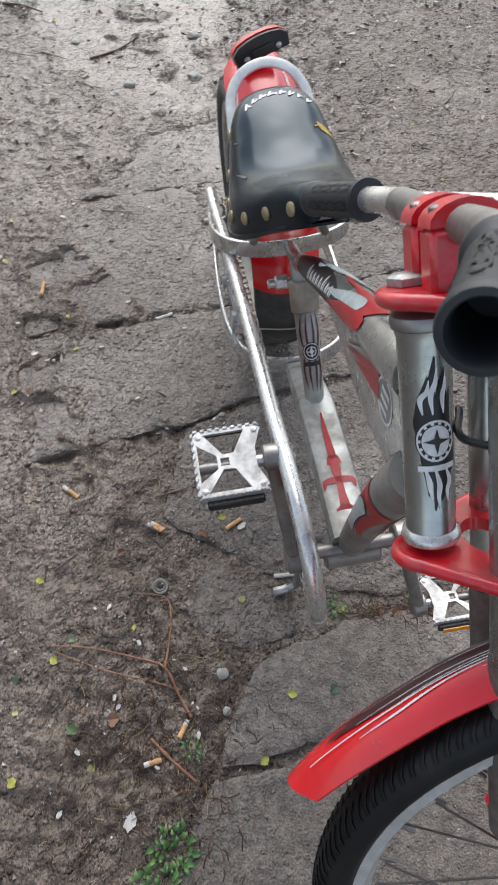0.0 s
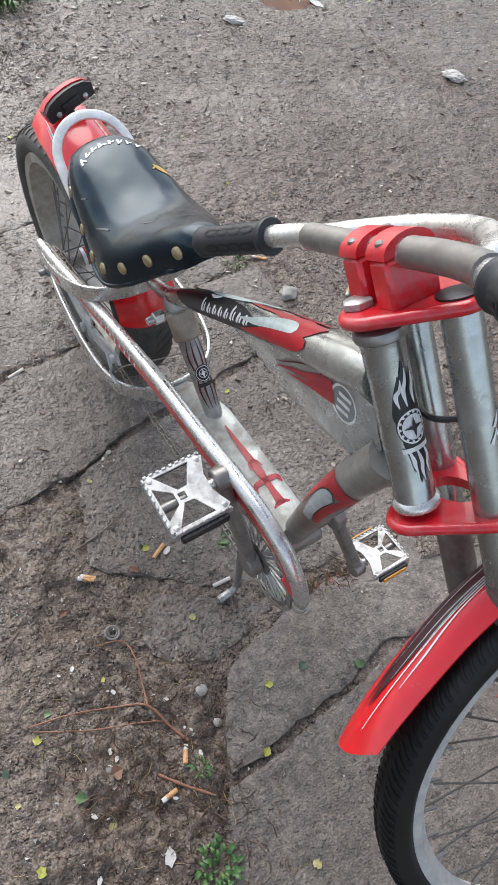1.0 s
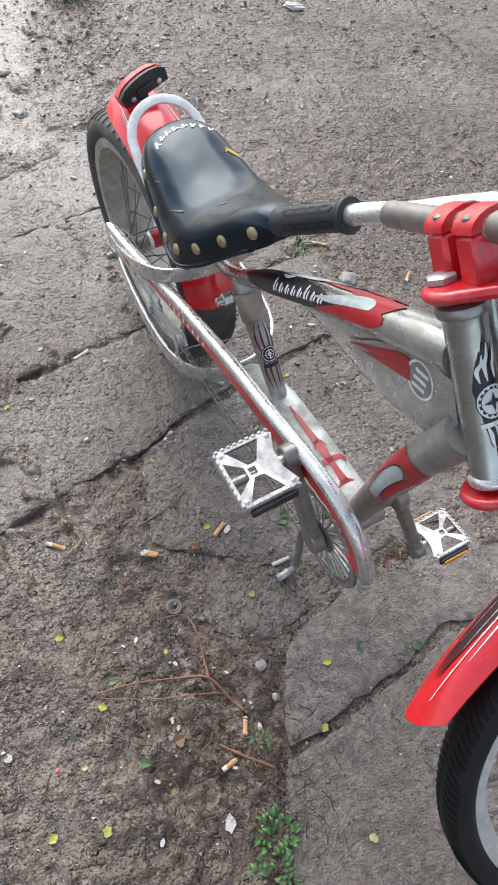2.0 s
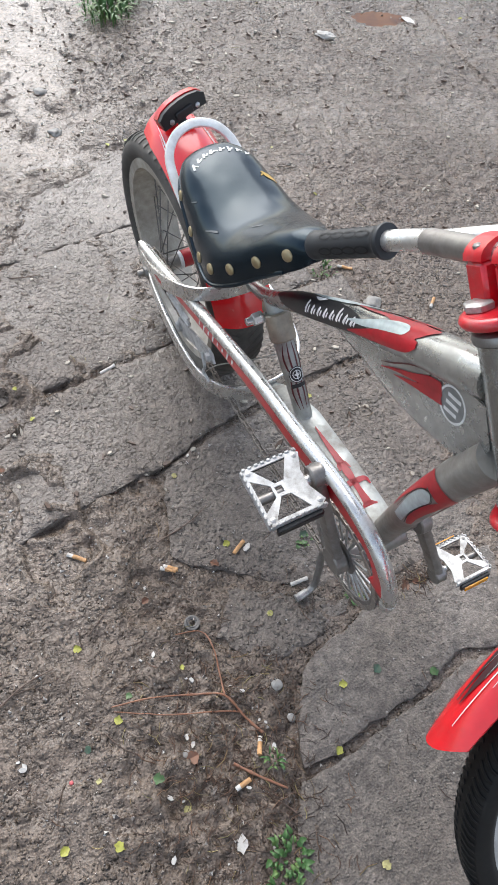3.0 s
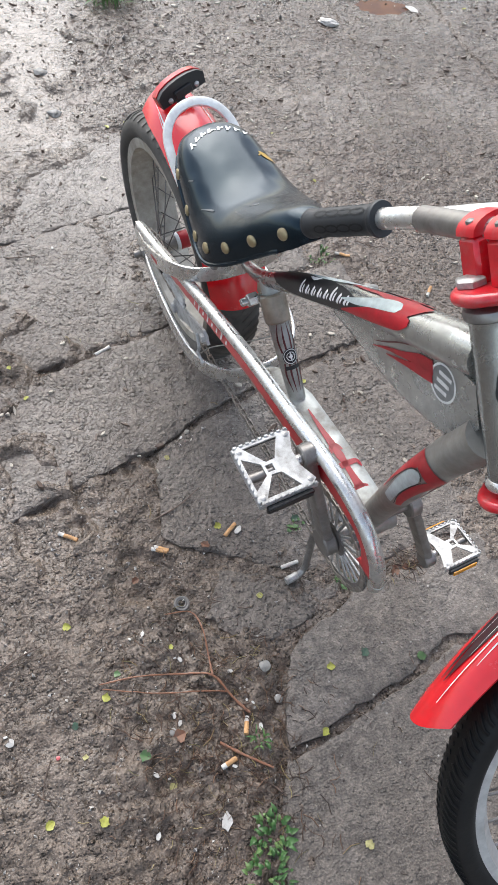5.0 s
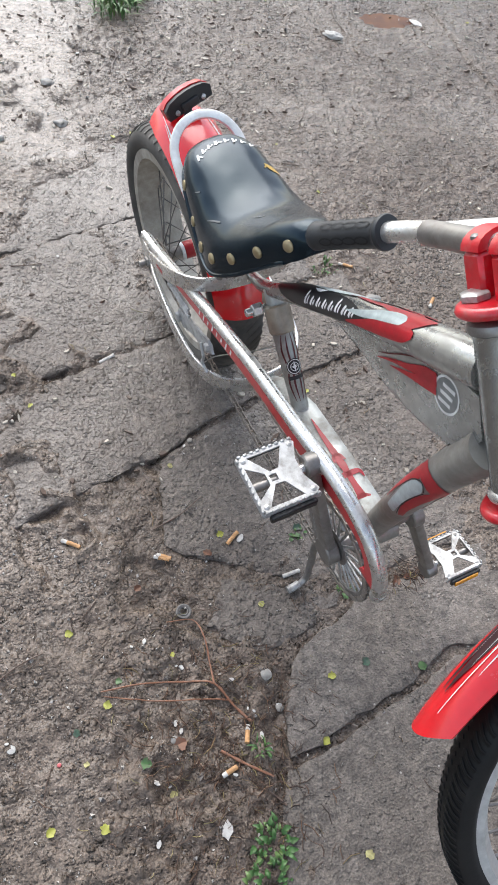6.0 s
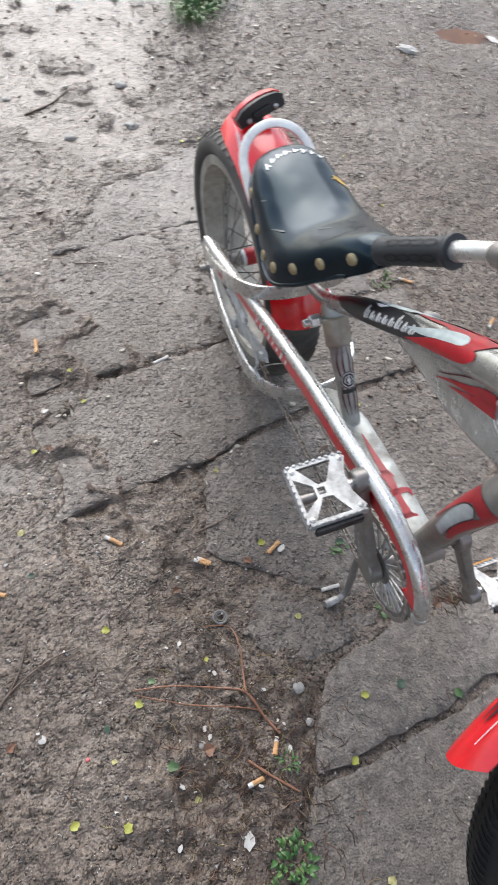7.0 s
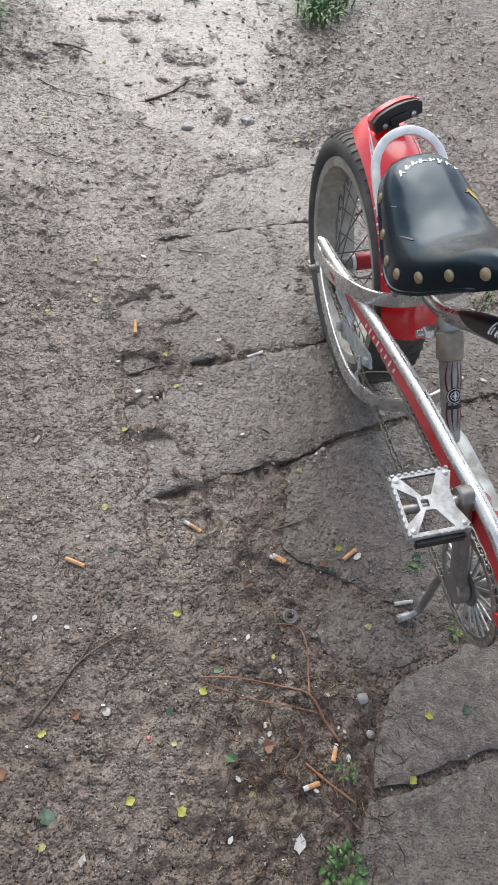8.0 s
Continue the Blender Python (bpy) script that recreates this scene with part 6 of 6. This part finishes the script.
# cigarette ends
BUTTS = [(-0.187, 0.149, -0.157, 0.132), (-0.369, 0.055, -0.336, 0.044), (-0.339, 0.599, -0.333, 0.56), (-0.103, 0.54, -0.073, 0.553), (0.072, -0.19, 0.065, -0.216), (0.024, -0.254, 0.046, -0.245), (0.088, 0.109, 0.109, 0.13), (-0.033, 0.105, -0.01, 0.095), (0.46, 0.798, 0.49, 0.781), (0.632, 0.636, 0.649, 0.662), (-0.038, 0.102, -0.013, 0.093), (0.172, 0.0385, 0.202, 0.0455)]
for k, (ax, ay, bx, by) in enumerate(BUTTS):
    a, b = Vector((ax, ay, ground_z(ax, ay) + 0.0035)), Vector((bx, by, ground_z(bx, by) + 0.0035))
    end = new("cigarette_end")
    tagged(end, "crushed cigarette end, soaked and dirty", "litter", "cigarette ends")
    white = k in (3, 11)
    cut = a.lerp(b, 0.0 if k in (1, 2, 6) else 0.3)
    squash = lambda t: round_section(0.0036, 0.0028 + 0.0006 * math.sin(7 * t), 10)
    part("tip", sweep([cut.lerp(b, t) + Vector((0, 0, 0.0006 * math.sin(5 * t + k))) for t in np.linspace(0, 1, 6)], squash), PAPER if white else CORK, end)
    if (cut - a).length > 0.001:
        part("paper", sweep([a.lerp(cut, t) for t in np.linspace(0, 1, 4)], squash), PAPER, end)


# sticks and twigs
def stick(pts, r0, r1, material, name, label, group=""):
    line = spline(pts, 6)
    line = [(p[0], p[1], max(p[2], ground_z(p[0], p[1]) + 0.5 * r0)) for p in line]
    geo = sweep([Vector(p[:3]) for p in line], lambda t: round_section((r0 + (r1 - r0) * t) * (1 + 0.14 * math.sin(23 * t) + 0.14 * math.sin(61 * t)), n=8))
    return geo


STICKS = [(-0.729, 1.63, -0.614, 1.615), (-0.434, 1.41, -0.329, 1.536), (-0.727, 1.43, -0.563, 1.385), (-0.563, 1.41, -0.493, 1.398), (-0.44, 1.287, -0.368, 1.286), (-0.663, 1.134, -0.542, 1.105), (0.489, 1.37, 0.521, 1.454), (0.403, 1.189, 0.451, 1.175), (0.518, 0.834, 0.565, 0.803), (-0.015, 1.624, 0.014, 1.781), (0.029, 1.743, -0.011, 1.605), (-0.035, 0.153, 0.058, 0.209), (0.751, 2.05, 0.756, 1.88), (-0.275, 0.83, -0.209, 0.837), (0.107, -0.304, 0.076, -0.278), (-0.209, -0.206, -0.22, -0.259), (-0.149, -0.148, -0.103, -0.187), (-0.275, -0.072, -0.215, -0.046), (-0.055, -0.029, 0.018, -0.021), (0.014, -0.001, 0.064, 0.002), (-0.162, 0.004, -0.113, 0.075), (0.022, 0.061, 0.046, 0.028)]
for k, (ax, ay, bx, by) in enumerate(STICKS):
    za, zb = ground_z(ax, ay) + 0.002, ground_z(bx, by) + 0.002
    mx, my = (ax + bx) / 2 + 0.06 * (by - ay), (ay + by) / 2 - 0.06 * (bx - ax)
    r = 0.0036 if k in (0, 1) else 0.0016 if k < 15 else 0.0009
    ob = part("stick", stick([(ax, ay, za), (mx, my, ground_z(mx, my) + 0.003), (bx, by, zb)], r, r * 0.5, WOOD, "", ""), WOOD)
    tagged(ob, "thin dark wet stick on mud", "stick", "sticks")


def lifted(pts, h=0.003):
    return [(x, y, ground_z(x, y) + h) for x, y in pts]


twig = part("twig", joined(stick(lifted([(0.077, -0.185), (0.056, -0.159), (0.030, -0.125), (-0.009, -0.114), (-0.078, -0.110), (-0.137, -0.115)], 0.005), 0.0021, 0.0011, WOOD_RED, "", ""),
                           stick(lifted([(0.030, -0.125), (0.029, -0.09), (0.026, -0.051), (0.012, -0.018), (-0.03, -0.022)], 0.006), 0.0015, 0.0009, WOOD_RED, "", ""),
                           stick(lifted([(0.050, -0.150), (0.018, -0.145), (-0.059, -0.137), (-0.133, -0.121)], 0.004), 0.0014, 0.0008, WOOD_RED, "", "")), WOOD_RED)
tagged(twig, "forked reddish brown twig lying on mud", "twig")
twig2 = part("twig", stick(lifted([(0.027, -0.22), (0.060, -0.244), (0.096, -0.266)], 0.004), 0.0023, 0.0016, WOOD_RED, "", ""), WOOD_RED)
tagged(twig2, "short broken reddish twig", "twig")
branch = part("twig", joined(stick(lifted([(-0.365, -0.201), (-0.340, -0.155), (-0.315, -0.108), (-0.264, -0.063), (-0.215, -0.041)]), 0.0021, 0.001, WOOD, "", ""), stick(lifted([(-0.317, -0.112), (-0.303, -0.07), (-0.298, -0.021)]), 0.0016, 0.0008, WOOD, "", "")), WOOD)
tagged(branch, "thin dark forked stalk on mud", "twig")

# a steel washer pressed into the mud
wz = ground_z(0, 0)
washer = part("washer", lathe([(0.0055, 0), (0.0055, 0.003), (0.0075, 0.0036), (0.0085, 0.0022), (0.0105, 0.003), (0.0125, 0.0025), (0.013, 0), (0.0055, 0)], 28, Matrix.Translation((0.0, 0.0, wz + 0.0005))), ZINC)
tagged(washer, "round steel bearing washer lying in mud", "washer")


# weeds and grass in the cracks
def weed(x, y, count, height, spread, seed, label, broad=0.5):
    rnd = random.Random(seed)
    plant = tagged(new("weed"), label, "weed", "weeds")
    z0 = ground_z(x, y) - 0.002
    plant.location = (x, y, z0)
    for k in range(count):
        a, r0 = rnd.uniform(0, 6.283), spread * rnd.random() ** 0.6
        a2 = a + rnd.uniform(-1.2, 1.2)
        h, out, w = height * rnd.uniform(0.35, 1.1), height * rnd.uniform(0.3, 1.0), height * rnd.uniform(0.09, 0.2) * broad
        d, sd = Vector((math.cos(a2), math.sin(a2), 0)), Vector((-math.sin(a2), math.cos(a2), 0))
        foot = Vector((r0 * math.cos(a), r0 * math.sin(a), 0))
        v, f, n = [], [], 6
        for i in range(n + 1):
            t = i / n
            p = foot + d * out * t * t + Vector((0, 0, h * math.sin(t * 2.2) / 0.91))
            ww = w * (0.12 + math.sin(math.pi * min(1, t)) ** 0.7 if t > 0.35 or broad < 1 else 0.15)
            v += [p - sd * ww, p + Vector((0, 0, -0.35 * ww)), p + sd * ww]
        for i in range(n):
            f += [(3 * i + q, 3 * i + q + 1, 3 * i + q + 4, 3 * i + q + 3) for q in (0, 1)]
        part("leaf", (v, f), GRASS if k % 4 else GRASS_PALE, plant, sharp=80)
    return plant


for x, y, c, h, sp, b in ((0.080, -0.346, 55, 0.017, 0.026, 1.15), (0.066, -0.395, 50, 0.017, 0.028, 1.15), (0.030, 1.99, 110, 0.05, 0.07, 0.4), (0.075, 2.13, 130, 0.055, 0.08, 0.4), (0.423, 0.79, 24, 0.014, 0.03, 0.9), (-0.98, 1.70, 130, 0.055, 0.09, 0.4), (0.212, 0.115, 10, 0.010, 0.014, 1.7), (0.272, 0.0, 14, 0.012, 0.016, 1.6), (0.086, -0.227, 18, 0.015, 0.012, 0.6)):
    weed(x, y, c, h, sp, int(1000 * (x + 2 * y)) + 77, "low green weed growing in a crack", b)

# grit and small stones strewn over the ground
GRIT, gnt, gb = node_mat("mixed_grit")
isl = gnt.nodes.new("ShaderNodeNewGeometry")
gnt.links.new(ramp(gnt, isl.outputs["Random Per Island"], [(0.0, (0.03, 0.025, 0.022)), (0.45, (0.09, 0.074, 0.062)), (0.68, (0.2, 0.175, 0.15)), (0.86, (0.4, 0.37, 0.33)), (1.0, (0.55, 0.53, 0.5))]).outputs["Color"], gb.inputs["Base Color"])
gb.inputs["Roughness"].default_value = 0.4
rg = np.random.default_rng(3)
base = [Vector(p) for p in ((1, 0, 0), (-1, 0, 0), (0, 1, 0), (0, -1, 0), (0, 0, 1), (0, 0, -1))]
tri = [(0, 2, 4), (2, 1, 4), (1, 3, 4), (3, 0, 4), (2, 0, 5), (1, 2, 5), (3, 1, 5), (0, 3, 5)]
pv, pf = [], []
COUNT = 30000
gxs, gys = rg.uniform(-1.0, 1.4, COUNT), rg.uniform(-0.55, 2.2, COUNT)
keep = rg.random(COUNT) < np.where(gxs > np.interp(gys, EDGE_Y, EDGE_X), 0.45, 1.0)
keep &= (wetness(gxs, gys) < 0.6) | (rg.random(COUNT) < 0.25)
gxs, gys = gxs[keep], gys[keep]
gzs = np.maximum(mud_height(gxs, gys), np.where((gxs > np.interp(gys, EDGE_Y, EDGE_X)) & (gxs < 0.45), 0.0005, -1))
for x, y, z in zip(gxs, gys, gzs):
    r = 0.0009 + 0.0024 * rg.random() ** 4
    if rg.random() < (0.03 if y > 0.8 else 0.012):
        r *= 2.1 if y > 0.8 else 1.9
    sx, sy, sz = r * rg.uniform(0.6, 1.5, 3)
    c, s = math.cos(a := rg.uniform(0, 6.283)), math.sin(a)
    k = len(pv)
    for p in base:
        px, py = p.x * sx + rg.normal(0, r * 0.2), p.y * sy + rg.normal(0, r * 0.2)
        pv.append((x + px * c - py * s, y + px * s + py * c, z + p.z * sz * 0.8 + sz * 0.3))
    pf += [tuple(k + q for q in t) for t in tri]
grit = part("grit", (pv, pf), GRIT, sharp=15)
tagged(grit, "mixed grit and small stones scattered over wet mud", "gravel", kind="stuff")

# fine debris of needles and stalks
dv, df = [], []
for k in range(1650):
    x, y = (rg.normal(0.03, 0.07), rg.normal(-0.22, 0.09)) if k < 800 else (rg.uniform(-1.0, 1.4), rg.uniform(-0.5, 2.2))
    if k >= 1500:
        t = rg.random()
        x, y = 0.30 + 0.14 * t + rg.normal(0, 0.012), -0.008 + 0.03 * t + rg.normal(0, 0.008)
    L, w, a = rg.uniform(0.008, 0.03), rg.uniform(0.0003, 0.0008), rg.uniform(0, 6.283)
    z = float(mud_height(np.array([x]), np.array([y]))[0])
    z = max(z, 0.001 if x > float(np.interp(y, EDGE_Y, EDGE_X)) and x < 0.45 else -1) + 0.0015
    d, sd = np.array([math.cos(a), math.sin(a)]), np.array([-math.sin(a), math.cos(a)])
    b0 = len(dv)
    for t, h in ((0, 0), (0.5, 0.0016), (1, 0)):
        for e, hh in ((-1, 0), (0, w * 1.4), (1, 0)):
            bend = 0.12 * L * math.sin(t * 3.1)
            dv.append((x + d[0] * L * t + sd[0] * (e * w + bend), y + d[1] * L * t + sd[1] * (e * w + bend), z + h + hh))
    for i in (0, 1):
        df += [(b0 + 3 * i + q, b0 + 3 * i + q + 1, b0 + 3 * i + q + 4, b0 + 3 * i + q + 3) for q in (0, 1)]
DEBRIS, ent, eb = node_mat("dead_needles")
isl2 = ent.nodes.new("ShaderNodeNewGeometry")
ent.links.new(ramp(ent, isl2.outputs["Random Per Island"], [(0.0, (0.035, 0.026, 0.022)), (0.6, (0.085, 0.05, 0.034)), (0.9, (0.2, 0.11, 0.065)), (0.96, (0.32, 0.27, 0.11))]).outputs["Color"], eb.inputs["Base Color"])
eb.inputs["Roughness"].default_value = 0.5
debris = part("plant_debris", (dv, df), DEBRIS, sharp=80)
tagged(debris, "scattered dead needles and stalks on the ground", "debris", kind="stuff")
